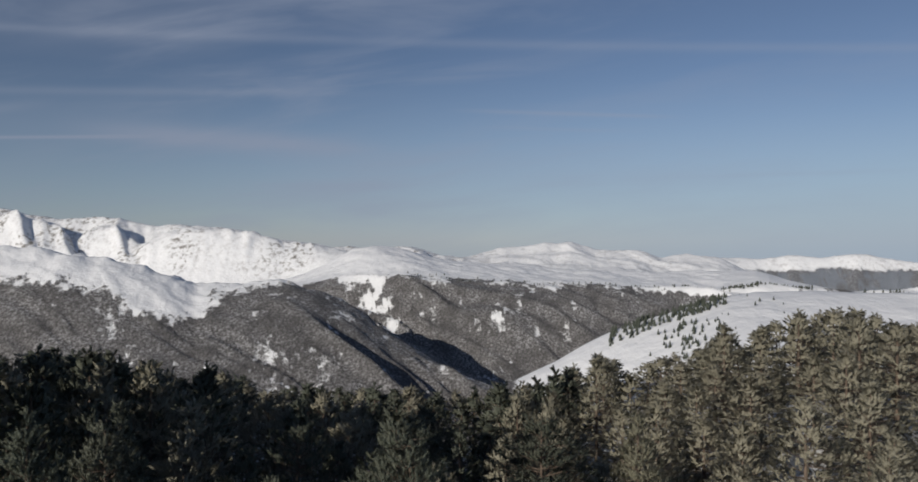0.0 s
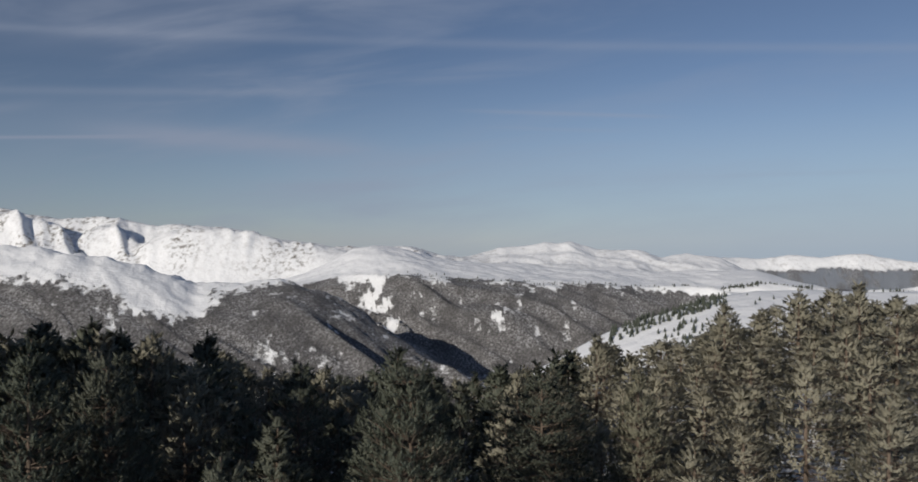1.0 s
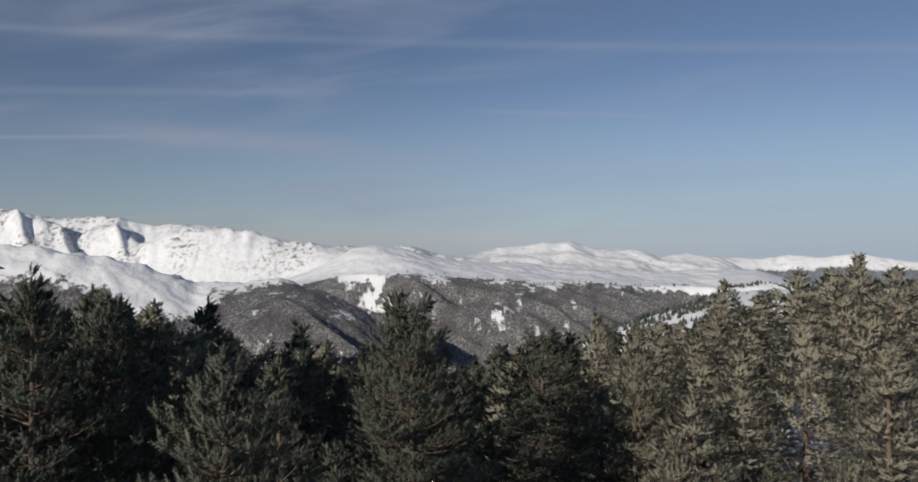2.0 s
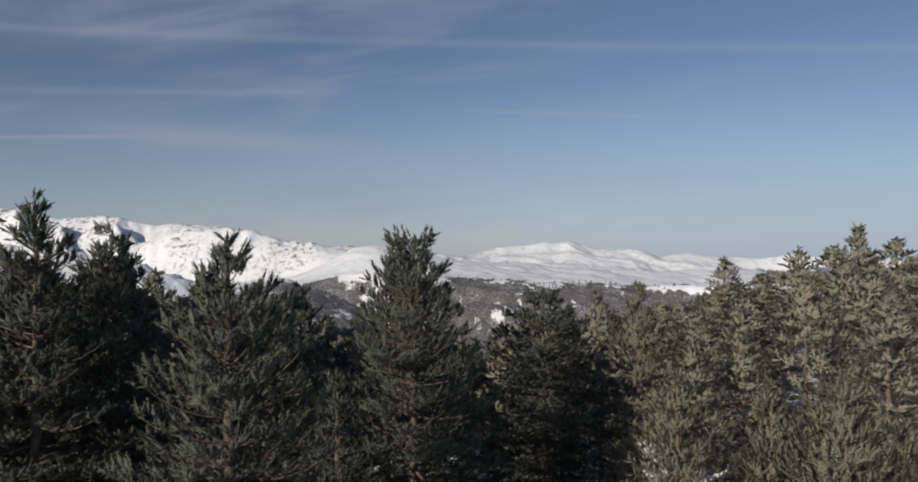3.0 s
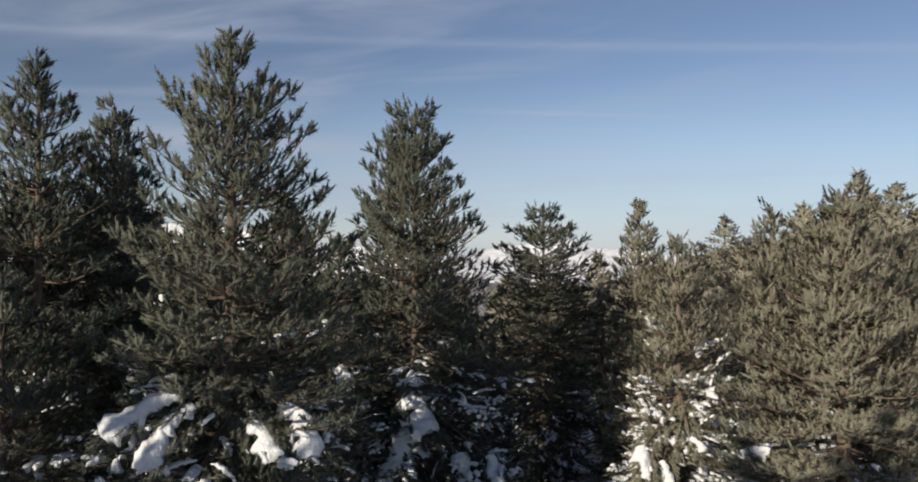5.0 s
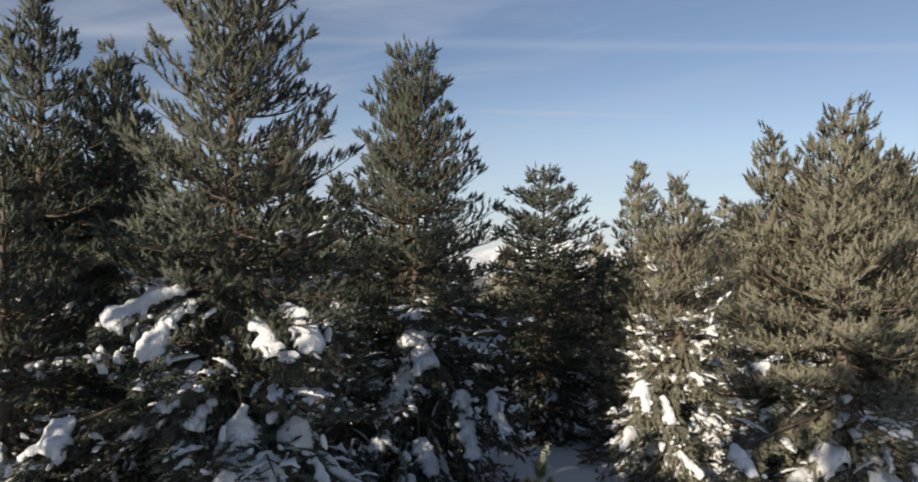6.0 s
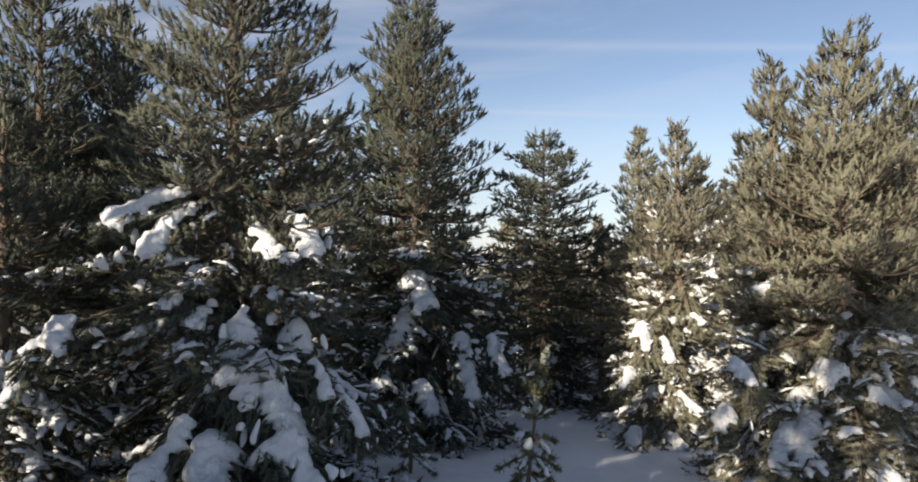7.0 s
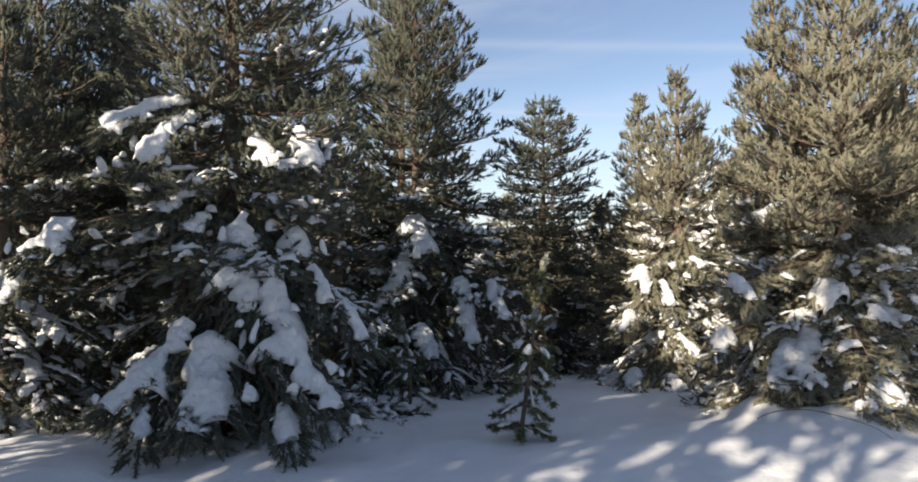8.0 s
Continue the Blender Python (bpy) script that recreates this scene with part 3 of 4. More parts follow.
def pine_parts(seed, high, profile, gap=0.33, number=7, station=0.17, density=1.0, shoot=0.23, size=0.078, width=0.0128, count=34, core=0.024,
               droop=-30, upsweep=1.0, ragged=0.2, snow_to=0.0, snow_amount=1.0, clump=1.0, trunk=0.13, twigs=True, limb_points=7,
               mottled=1.0, round_crown=0.7, rise_top=40, bare=0.18, tip=4, sway=0.006, taper=0.95, depth=0.30, jitter=0.55):
    """Meshes of one pine with its foot at the origin. profile: (share of the height, radius in metres).
    Whorls of boughs bear branchlets that sweep upwards, and these bear thick brush-like shoots."""
    rng = np.random.default_rng(seed)
    boughs, tuft_p, tuft_d, tuft_l, tuft_t, clumps, specks = [], [], [], [], [], [], []
    zs = np.linspace(0, high, 14)
    bend = np.cumsum(rng.normal(0, sway, (14, 2)), axis=0) * (zs[:, None] / high)
    stem = np.column_stack([bend, zs])
    stem_mesh = tube(np.concatenate([[[0, 0, -0.4]], stem]), np.concatenate([[trunk * 1.25], trunk * (1 - zs / high) ** 0.8 + 0.012]), 10 if twigs else 6)
    s = np.linspace(0, 1, limb_points)
    upward = np.array([0, 0, 1.0])
    bulge = rng.uniform(0, 6, 3)
    turn = rng.uniform(0, 6)
    z = 0.03 * high

    def tuft(at, way, long, tone):
        tuft_p.append(at)
        tuft_d.append(way)
        tuft_l.append(long)
        tuft_t.append(tone)

    while z < high - 0.15:
        h = z / high
        branches = number + int(rng.integers(-1, 2)) if h < 0.9 else int(rng.integers(4, 6))
        turn += rng.uniform(0.4, 0.9)
        sweep = upsweep * float(np.interp(h, [0, 0.22, 0.45, 0.75, 1], [-0.10, 0.05, 0.45, 0.85, 1.0]))
        for b in range(branches):
            a = turn + 2 * np.pi * b / branches + rng.normal(0, 0.18)
            uneven = 1 + 0.12 * np.sin(a + bulge[0] + 3 * h) + 0.10 * np.sin(2 * a + bulge[1] + 7 * h)
            slope = np.interp(h, [0, 0.15, 0.40, 0.58, 0.8, 1.0], [droop - 8, droop, droop * 0.4, -4, 12, rise_top])
            rise = np.radians(slope + rng.normal(0, 7))
            # the crown's outline is met where the bough ends, above or below its root
            lift = upsweep * np.interp(h, [0, 0.3, 0.6, 1], [0.02, 0.14, 0.30, 0.34])
            tip_h = h + max(0.0, np.tan(rise) + lift) * float(shape_at(profile, h)) / high
            reach = float(shape_at(profile, min(tip_h, 0.985))) * uneven * rng.uniform(0.88, 1.12) * (1 + ragged * rng.uniform(-0.5, 0.35)) - 0.25 * shoot
            reach = max(0.06, reach)
            long = reach / max(np.cos(rise), 0.35)
            flat = np.array([np.cos(a), np.sin(a), 0])
            sag = np.interp(h, [0, 0.25, 0.5], [0.26, 0.16, 0.0])
            heights = long * (s * np.sin(rise) + lift * s ** 2.6 - sag * s ** 1.6)
            bow = rng.normal(0, 0.10) * long * s ** 2
            root = np.array([np.interp(z, zs, stem[:, 0]), np.interp(z, zs, stem[:, 1]), z + rng.uniform(-jitter, jitter) * gap])
            pts = root + (reach * s)[:, None] * flat + bow[:, None] * np.array([-flat[1], flat[0], 0])
            ceiling = high - 0.8 * shoot - taper * reach - root[2]
            if heights[-1] > ceiling:
                heights = heights * max(0.1, ceiling / heights[-1])
            pts[:, 2] += heights
            low = 0.05 + 0.14 * rng.random()
            pts[:, 2] = np.where(pts[:, 2] < low, low + 0.1 * (pts[:, 2] - low), pts[:, 2])
            bough = [tube(pts, (0.010 + 0.013 * long) * (1 - 0.85 * s), 4 if twigs else 3)]
            snowy = z < snow_to * rng.uniform(0.75, 1.1)
            alternate = 1
            for q in np.arange(max(0.14, bare * long), long + 0.02, station):
                share = min(q / long, 1.0)
                at = along(pts, s, share)
                ahead = unit(along(pts, s, min(1, share + 0.08)) - along(pts, s, max(0, share - 0.08)))
                across = unit(np.cross(ahead, upward))
                for sgn in (alternate, -alternate):
                    if rng.random() > density:
                        continue
                    twig = np.clip(0.55 * (1.05 - share) * long + 0.06, 0.10, 0.62) * rng.uniform(0.65, 1.15)
                    d = unit(across * sgn * rng.uniform(0.45, 0.95) + ahead * rng.uniform(0.5, 0.9) + upward * (0.5 * sweep - 0.12 + rng.normal(0, 0.16)))
                    m = max(1, int(round(twig / (0.80 * shoot))))
                    for j in range(m):
                        k = (j + rng.uniform(0.45, 1.0)) / m
                        spot = at + d * twig * k + upward * (sweep * 0.35 * twig * k * k)
                        way = unit(d * 0.7 + upward * (sweep * rng.uniform(0.2, 1.3) + rng.normal(0, 0.18)) + across * (rng.choice((-1, 1)) * rng.uniform(0.1, 0.7)) + rng.normal(0, 0.12, 3))
                        old = 0.38 if rng.random() < (0.04 + 0.22 * (1 - share)) * mottled else 0.0
                        tuft(spot, way, shoot * rng.uniform(0.7, 1.25), 0.42 + 0.13 * mottled * rng.normal() + old)
                    if twig > 0.3 and twigs:
                        e = at + d * twig + upward * (sweep * 0.35 * twig)
                        bough.append(tube(np.array([at, at + d * twig * 0.5 + upward * (sweep * 0.09 * twig), e]), [0.010, 0.007, 0.004], 3))
                    if snowy and rng.random() < 0.75 * snow_amount * float(smooth(share, 0.10, 0.45)):
                        over = np.array([0, 0, 0.095])
                        if twig > 0.18 and rng.random() < 0.65:
                            e0, e1 = rng.uniform(0, 0.4), rng.uniform(0.7, 1.2)
                            specks.append(snow_ribbon([at + d * twig * e0 + over, at + d * twig * (e0 + e1) / 2 + over * 1.2, at + d * twig * e1 + over * 0.8],
                                                      rng.uniform(0.02, 0.065) * clump, rng))
                        else:
                            w = rng.uniform(0.015, 0.05) * clump
                            specks.append(snow_lump(at + d * twig * rng.uniform(0.3, 1.0) + over, d, w * rng.uniform(1.0, 2.2), w, w * 0.7, rng, 1))
                alternate = -alternate
            # a fan of thick shoots at the bough's end
            ahead = unit(pts[-1] - pts[-2])
            for _ in range(tip):
                tuft(pts[-1] - ahead * rng.uniform(0, 0.12), unit(ahead * 0.8 + rng.normal(0, 0.45, 3) + upward * (0.6 * sweep)), shoot * rng.uniform(0.8, 1.2), 0.45 + 0.12 * rng.normal())
            boughs.append(join(bough))
            if snowy and rng.random() < 0.55 * snow_amount and long > 0.6 and rise < 0.1:
                hanging = float(smooth(-rise, 0.2, 0.6))
                first = rng.uniform(0.25, 0.7 - 0.2 * hanging)
                last = min(1.03, first + rng.uniform(0.25, 0.6) * (0.4 + 0.6 * hanging))
                line = np.array([along(pts, s, min(1.0, k)) for k in np.linspace(first, last, 6)]) + [0, 0, 0.06]
                clumps.append(snow_sheet(line, min(rng.uniform(0.06, 0.15) * clump, 0.24 * (last - first) * long + 0.04), rng, step=0.05, across=7))
        z += gap * np.interp(h, [0, 0.7, 1.0], [1.0, 0.9, 0.6]) * rng.uniform(0.85, 1.15)
    top = stem[-1]
    for k in range(6):
        tuft(top - [0, 0, 1.0 * shoot + 0.06 * k], np.array([0, 0, 1.0]) + rng.normal(0, 0.10 + 0.06 * k, 3), shoot, 0.5)
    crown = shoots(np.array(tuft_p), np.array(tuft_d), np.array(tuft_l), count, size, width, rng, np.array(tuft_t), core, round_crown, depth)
    return stem_mesh, boughs, crown, clumps, specks


def pine(x, y, label, seed, high, profile, group="pines on the snowy slope", turn=0.0, name="pine_tree", material=None, **how):
    stem, boughs, crown, clumps, specks = pine_parts(seed, high, profile, **how)
    tree = new(name)
    tree.empty_display_size = 0.3
    tree.matrix_world = pose(x, y, float(near_ground(x, y)), 0, 0, turn)
    tagged(tree, label, "tree", group)
    link_mesh("trunk", *stem, BARK, tree, flat=False)
    for b in boughs:
        link_mesh("bough", *b, BARK, tree, flat=False)
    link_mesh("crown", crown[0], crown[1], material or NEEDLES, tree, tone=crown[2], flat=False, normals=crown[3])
    for c in clumps:
        link_mesh("snow_clump", *c, SNOW, tree, flat=False)
    if specks:
        tagged(link_mesh("snow", *join(specks), SNOW, tree, "small dabs of snow caught in the needles", flat=False), kind="stuff")
    return tree


OPEN = ((0, 2.3), (0.15, 2.35), (0.4, 2.1), (0.55, 1.85), (0.66, 1.6), (0.73, 1.45), (0.80, 1.10), (0.87, 0.96), (0.93, 0.70), (0.965, 0.42), (1, 0.10))
RAGGED = ((0, 2.3), (0.3, 2.3), (0.55, 1.9), (0.72, 1.4), (0.82, 1.0), (0.90, 0.75), (0.95, 0.45), (1, 0.1))
COLUMN = ((0, 2.0), (0.3, 2.1), (0.5, 1.95), (0.66, 1.65), (0.76, 1.42), (0.85, 1.15), (0.92, 0.92), (0.97, 0.70), (1, 0.30))
ROUNDED = ((0, 1.7), (0.25, 1.95), (0.5, 2.15), (0.70, 2.0), (0.82, 1.70), (0.92, 1.20), (0.97, 0.75), (1, 0.25))
CONE = ((0, 1.5), (0.2, 1.6), (0.5, 1.35), (0.75, 0.95), (0.9, 0.5), (1, 0.12))
SPIRE = ((0, 1.2), (0.2, 1.25), (0.5, 1.0), (0.75, 0.65), (0.9, 0.35), (1, 0.1))
BROAD = ((0, 1.9), (0.25, 2.0), (0.5, 1.8), (0.7, 1.45), (0.88, 0.95), (0.96, 0.55), (1, 0.2))


def foot(x, y):
    return float(near_ground(x, y))


# The large pines that stand nearest: place, height of the top, shape.
def near_pine(x, y, top, label, seed, profile, **how):
    return pine(x, y, label, seed, top - foot(x, y), profile, **how)


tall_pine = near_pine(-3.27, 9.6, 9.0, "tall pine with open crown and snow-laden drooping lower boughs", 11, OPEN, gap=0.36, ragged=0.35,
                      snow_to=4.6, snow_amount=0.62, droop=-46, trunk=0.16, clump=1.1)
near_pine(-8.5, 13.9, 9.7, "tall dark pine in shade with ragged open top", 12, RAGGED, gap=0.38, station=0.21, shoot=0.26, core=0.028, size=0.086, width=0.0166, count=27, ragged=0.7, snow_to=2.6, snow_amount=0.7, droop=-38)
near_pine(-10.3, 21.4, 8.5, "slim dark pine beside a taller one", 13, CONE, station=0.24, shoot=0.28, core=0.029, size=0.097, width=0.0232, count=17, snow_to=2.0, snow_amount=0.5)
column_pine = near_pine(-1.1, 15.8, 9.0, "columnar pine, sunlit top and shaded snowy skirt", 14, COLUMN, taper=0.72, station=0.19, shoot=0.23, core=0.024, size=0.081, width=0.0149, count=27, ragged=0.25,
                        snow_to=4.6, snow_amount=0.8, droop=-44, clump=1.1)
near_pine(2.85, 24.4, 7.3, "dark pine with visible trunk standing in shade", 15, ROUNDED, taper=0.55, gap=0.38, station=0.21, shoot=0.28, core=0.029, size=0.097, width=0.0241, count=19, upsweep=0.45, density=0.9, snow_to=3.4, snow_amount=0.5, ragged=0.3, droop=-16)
near_pine(6.16, 24.3, 7.5, "narrow sunlit olive pine", 16, CONE, station=0.22, shoot=0.25, core=0.026, size=0.087, width=0.0224, count=17, material=SUNLIT_OLIVE, round_crown=1.2, mottled=0.5)
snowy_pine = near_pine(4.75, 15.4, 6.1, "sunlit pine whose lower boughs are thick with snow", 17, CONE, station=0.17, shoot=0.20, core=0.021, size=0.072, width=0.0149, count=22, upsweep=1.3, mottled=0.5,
                       snow_to=4.4, snow_amount=1.35, droop=-42, clump=1.5, material=SUNLIT_OLIVE, round_crown=1.0)
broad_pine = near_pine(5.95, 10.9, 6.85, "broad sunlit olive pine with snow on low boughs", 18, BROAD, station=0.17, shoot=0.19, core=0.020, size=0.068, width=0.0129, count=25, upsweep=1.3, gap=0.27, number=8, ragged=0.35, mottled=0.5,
                       snow_to=3.1, snow_amount=0.6, droop=-46, trunk=0.15, clump=1.2, material=SUNLIT_OLIVE, round_crown=1.0)
near_pine(5.15, 11.6, 6.6, "sunlit pine pressed against a broader one", 21, SPIRE, shoot=0.19, core=0.020, size=0.068, width=0.0132, count=22, upsweep=1.3, snow_to=3.4, snow_amount=0.8, material=SUNLIT_OLIVE, mottled=0.5, round_crown=1.0)
near_pine(6.95, 11.0, 5.95, "lower sunlit pine beside a broader one", 22, SPIRE, shoot=0.19, core=0.020, size=0.068, width=0.0132, count=22, upsweep=1.3, snow_to=2.4, snow_amount=0.8, material=SUNLIT_OLIVE, mottled=0.5, round_crown=1.0)
near_pine(-2.65, 14.8, 6.2, "thin young pine between two larger ones", 19, SPIRE, count=20, width=0.0149, density=0.75, snow_to=3.5, snow_amount=0.6)
near_pine(-6.3, 9.4, 5.6, "shaded pine with heavy snow pillows on low boughs", 20, CONE, count=27, snow_to=3.6, snow_amount=0.9, droop=-46, clump=1.2)
near_pine(-8.0, 16.0, 9.1, "dense dark pine crowded between two taller ones", 24, BROAD, station=0.21, shoot=0.26, core=0.028, size=0.087, width=0.0190, count=20, snow_to=2.4, snow_amount=0.5)


# Boughs bent under thick snow: height at the trunk, the way the snow lies from its first point to its last, its half width.
def laden_boughs(tree, seed, material, rows):
    rg = np.random.default_rng(seed)
    home = np.array(tree.matrix_world.translation)
    p, d, l, t = [], [], [], []
    for height, half, *way_points in rows:
        line = np.array(way_points, float) - home
        root = np.array([0, 0, height - home[2]])
        pts = curve(np.concatenate([[root], line]), 16) - [0, 0, 0.06]
        k = np.linspace(0, 1, 16)
        link_mesh("bough", *tube(pts, 0.030 * (1 - 0.75 * k) + 0.004, 6), BARK, tree, flat=False)
        link_mesh("snow_clump", *snow_sheet(line, half * 1.15, rg, 0.65, 0.028, 13), SNOW, tree, flat=False)
        # smaller rolls that broke off beside the main one
        long = float(np.linalg.norm(np.diff(line, axis=0), axis=1).sum())
        spread = curve(line, 24)
        for _ in range(4 + int(long * 6)):
            at = spread[int(rg.integers(24))] + np.array([*rg.normal(0, half * 1.3, 2), rg.uniform(-0.16, 0.0)])
            w = half * rg.uniform(0.14, 0.36)
            run = unit(spread[-1] - spread[0] + rg.normal(0, 0.8, 3)) * w * rg.uniform(1.0, 2.4)
            link_mesh("snow_clump", *snow_sheet([at - run, at, at + run], w, rg, 0.8, 0.03, 7), SNOW, tree, flat=False)
        # needles at the bough's sides and beyond its end
        for w in np.arange(0.2, 1.04, 0.06 / max(np.linalg.norm(pts[-1] - pts[0]), 0.5)):
            at = along(pts, k, min(w, 1))
            way = unit(along(pts, k, min(1, w + 0.1)) - along(pts, k, max(0, w - 0.1)))
            side = unit(np.cross(way, [0, 0, 1.0]))
            for sg in (-1, -1, 1, 1, 0):
                out = half * rg.uniform(0.4, 1.7)
                p.append(at + side * sg * out + [0, 0, rg.uniform(-0.16, 0.0)])
                d.append(unit(way * 0.8 + side * sg * rg.uniform(0.2, 0.9) + [0, 0, rg.uniform(-0.6, 0.25)]))
                l.append(rg.uniform(0.14, 0.24))
                t.append(0.38 + 0.13 * rg.normal())
    c = shoots(np.array(p), np.array(d), np.array(l), 32, 0.075, 0.0115, rg, np.array(t), 0.019)
    link_mesh("crown", c[0], c[1], material, tree, tone=c[2], flat=False, normals=c[3])


laden_boughs(tall_pine, 31, NEEDLES, (
    (4.6, 0.151, (-3.48, 8.66, 4.13), (-3.99, 8.46, 3.97), (-4.41, 8.26, 3.76)),
    (4.4, 0.172, (-3.45, 8.66, 3.96), (-3.68, 8.41, 3.7), (-3.91, 8.16, 3.29)),
    (4.4, 0.204, (-2.37, 9.06, 3.87), (-2.09, 8.86, 3.69), (-1.94, 8.66, 3.31)),
    (4.3, 0.111, (-2.8, 8.96, 3.8), (-2.5, 8.71, 3.45), (-2.2, 8.46, 3.22)),
    (3.6, 0.143, (-3.34, 8.66, 3.18), (-3.55, 8.36, 2.83), (-3.67, 8.06, 2.73)),
    (3.2, 0.12, (-3.23, 8.46, 2.7), (-3.4, 8.16, 2.51)),
    (3.1, 0.163, (-4.69, 8.16, 2.61), (-4.81, 7.96, 2.4), (-5.1, 7.76, 2.24)),
    (2.8, 0.114, (-5.12, 7.96, 2.23), (-5.21, 7.86, 1.9), (-5.3, 7.76, 1.67)),
    (3.2, 0.168, (-2.74, 8.46, 2.7), (-2.83, 8.29, 2.23), (-2.66, 8.13, 1.89), (-2.54, 7.96, 1.55)),
    (2.9, 0.196, (-2.44, 8.36, 2.12), (-2.22, 8.13, 1.61), (-2.09, 7.91, 1.15), (-1.73, 7.68, 0.79), (-1.4, 7.46, 0.55)),
    (2.1, 0.153, (-3.34, 8.16, 1.43), (-3.58, 7.93, 0.95), (-3.77, 7.69, 0.79), (-3.97, 7.46, 0.55)),
    (2.0, 0.199, (-2.98, 8.06, 1.27), (-2.98, 7.76, 0.85), (-2.74, 7.46, 0.42)),
    (3.0, 0.139, (-2.23, 8.76, 2.56), (-2.11, 8.46, 2.15)),
    (2.7, 0.092, (-1.89, 8.46, 2.05), (-1.64, 8.16, 1.64)),
    (2.4, 0.086, (-1.62, 8.56, 1.71), (-1.21, 8.16, 1.2)),
    (1.3, 0.089, (-3.6, 7.66, 0.54), (-3.51, 7.26, 0.26)),
    (1.4, 0.097, (-2.11, 7.76, 0.51), (-1.89, 7.36, 0.23)),
    (2.8, 0.078, (-2.61, 8.56, 2.44), (-2.84, 8.36, 2.16), (-3.16, 8.16, 1.95)),
    (1.2, 0.09, (-3.11, 7.76, 0.51), (-3.05, 7.26, 0.35))))
laden_boughs(column_pine, 32, NEEDLES, (
    (3.6, 0.183, (-1.08, 14.76, 2.94), (-0.86, 14.46, 2.44), (-0.68, 14.16, 2.14)),
    (3.2, 0.147, (-1.27, 14.76, 2.19), (-1.47, 14.51, 1.4), (-1.83, 14.26, 1.0)),
    (2.6, 0.205, (-0.09, 14.56, 1.58), (0.09, 14.31, 0.81), (0.23, 14.06, 0.3)),
    (2.6, 0.158, (0.53, 14.66, 1.51), (0.9, 14.16, 0.77)),
    (1.4, 0.227, (-0.93, 14.36, 0.62), (-0.64, 13.96, 0.0)),
    (4.0, 0.136, (-2.79, 14.96, 3.45), (-2.37, 14.46, 3.08)),
    (1.9, 0.167, (-1.6, 14.36, 0.81), (-1.97, 13.96, 0.38))))
laden_boughs(broad_pine, 33, SUNLIT_OLIVE, (
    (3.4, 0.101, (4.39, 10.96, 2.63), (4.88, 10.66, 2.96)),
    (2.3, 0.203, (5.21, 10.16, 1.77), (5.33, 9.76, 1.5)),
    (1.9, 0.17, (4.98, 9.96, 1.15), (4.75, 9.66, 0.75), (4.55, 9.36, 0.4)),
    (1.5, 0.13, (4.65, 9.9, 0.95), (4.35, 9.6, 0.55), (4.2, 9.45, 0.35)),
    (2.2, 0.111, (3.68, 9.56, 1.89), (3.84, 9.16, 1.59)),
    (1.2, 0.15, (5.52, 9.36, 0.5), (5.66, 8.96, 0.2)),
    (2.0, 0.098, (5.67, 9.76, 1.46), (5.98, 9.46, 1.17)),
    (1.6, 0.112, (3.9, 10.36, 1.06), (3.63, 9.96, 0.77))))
laden_boughs(snowy_pine, 34, SUNLIT_OLIVE, (
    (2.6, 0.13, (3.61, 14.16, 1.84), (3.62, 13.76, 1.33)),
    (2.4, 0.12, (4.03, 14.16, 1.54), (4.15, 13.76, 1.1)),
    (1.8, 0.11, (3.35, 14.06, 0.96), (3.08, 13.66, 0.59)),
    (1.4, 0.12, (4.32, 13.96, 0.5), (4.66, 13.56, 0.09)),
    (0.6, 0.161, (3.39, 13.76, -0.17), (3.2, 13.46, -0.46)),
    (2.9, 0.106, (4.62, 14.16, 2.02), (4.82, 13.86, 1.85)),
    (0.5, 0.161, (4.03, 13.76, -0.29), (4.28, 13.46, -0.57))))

# The forest beyond: a few pines of each shape, then their copies.
def link_prototype(seed, high, profile, **how):
    stem, boughs, crown, _, _ = pine_parts(seed, high, profile, twigs=False, limb_points=3, **how)
    tree = new("pine_tree")
    tree.empty_display_size = 0.3
    link_mesh("trunk", *stem, BARK, tree, flat=False)
    tagged(link_mesh("branchwork", *join(boughs), BARK, tree, flat=False), kind="stuff")
    link_mesh("crown", crown[0], crown[1], NEEDLES, tree, tone=crown[2], flat=False, normals=crown[3])
    return tree


FOREST_LABELS = ("sunlit olive-green pine in the crowd of the snowy forest", "dense dark green pine in the forest on the falling slope")
POINTED = ((0, 1.5), (0.2, 1.65), (0.5, 1.42), (0.75, 0.98), (0.9, 0.52), (1, 0.08))
FULL = ((0, 1.7), (0.2, 1.85), (0.5, 1.68), (0.72, 1.28), (0.88, 0.78), (1, 0.12))
shapes = (POINTED, FULL, POINTED, FULL, CONE)
middle = [link_prototype(40 + i, 9.0, p, count=13, size=0.105, width=0.024, core=0.034, gap=0.35, number=8, station=0.36, shoot=0.29, upsweep=1.2, mottled=0.35, round_crown=1.4, bare=0.45, tip=3, depth=0.15, jitter=1.0) for i, p in enumerate(shapes)]
distant = [link_prototype(60 + i, 9.0, p, count=8, size=0.140, width=0.044, core=0.050, gap=0.42, number=7, station=0.52, shoot=0.40, upsweep=1.2, mottled=0.35, round_crown=2.0, bare=0.5, tip=3, depth=0.10, jitter=1.0) for i, p in enumerate(shapes)]
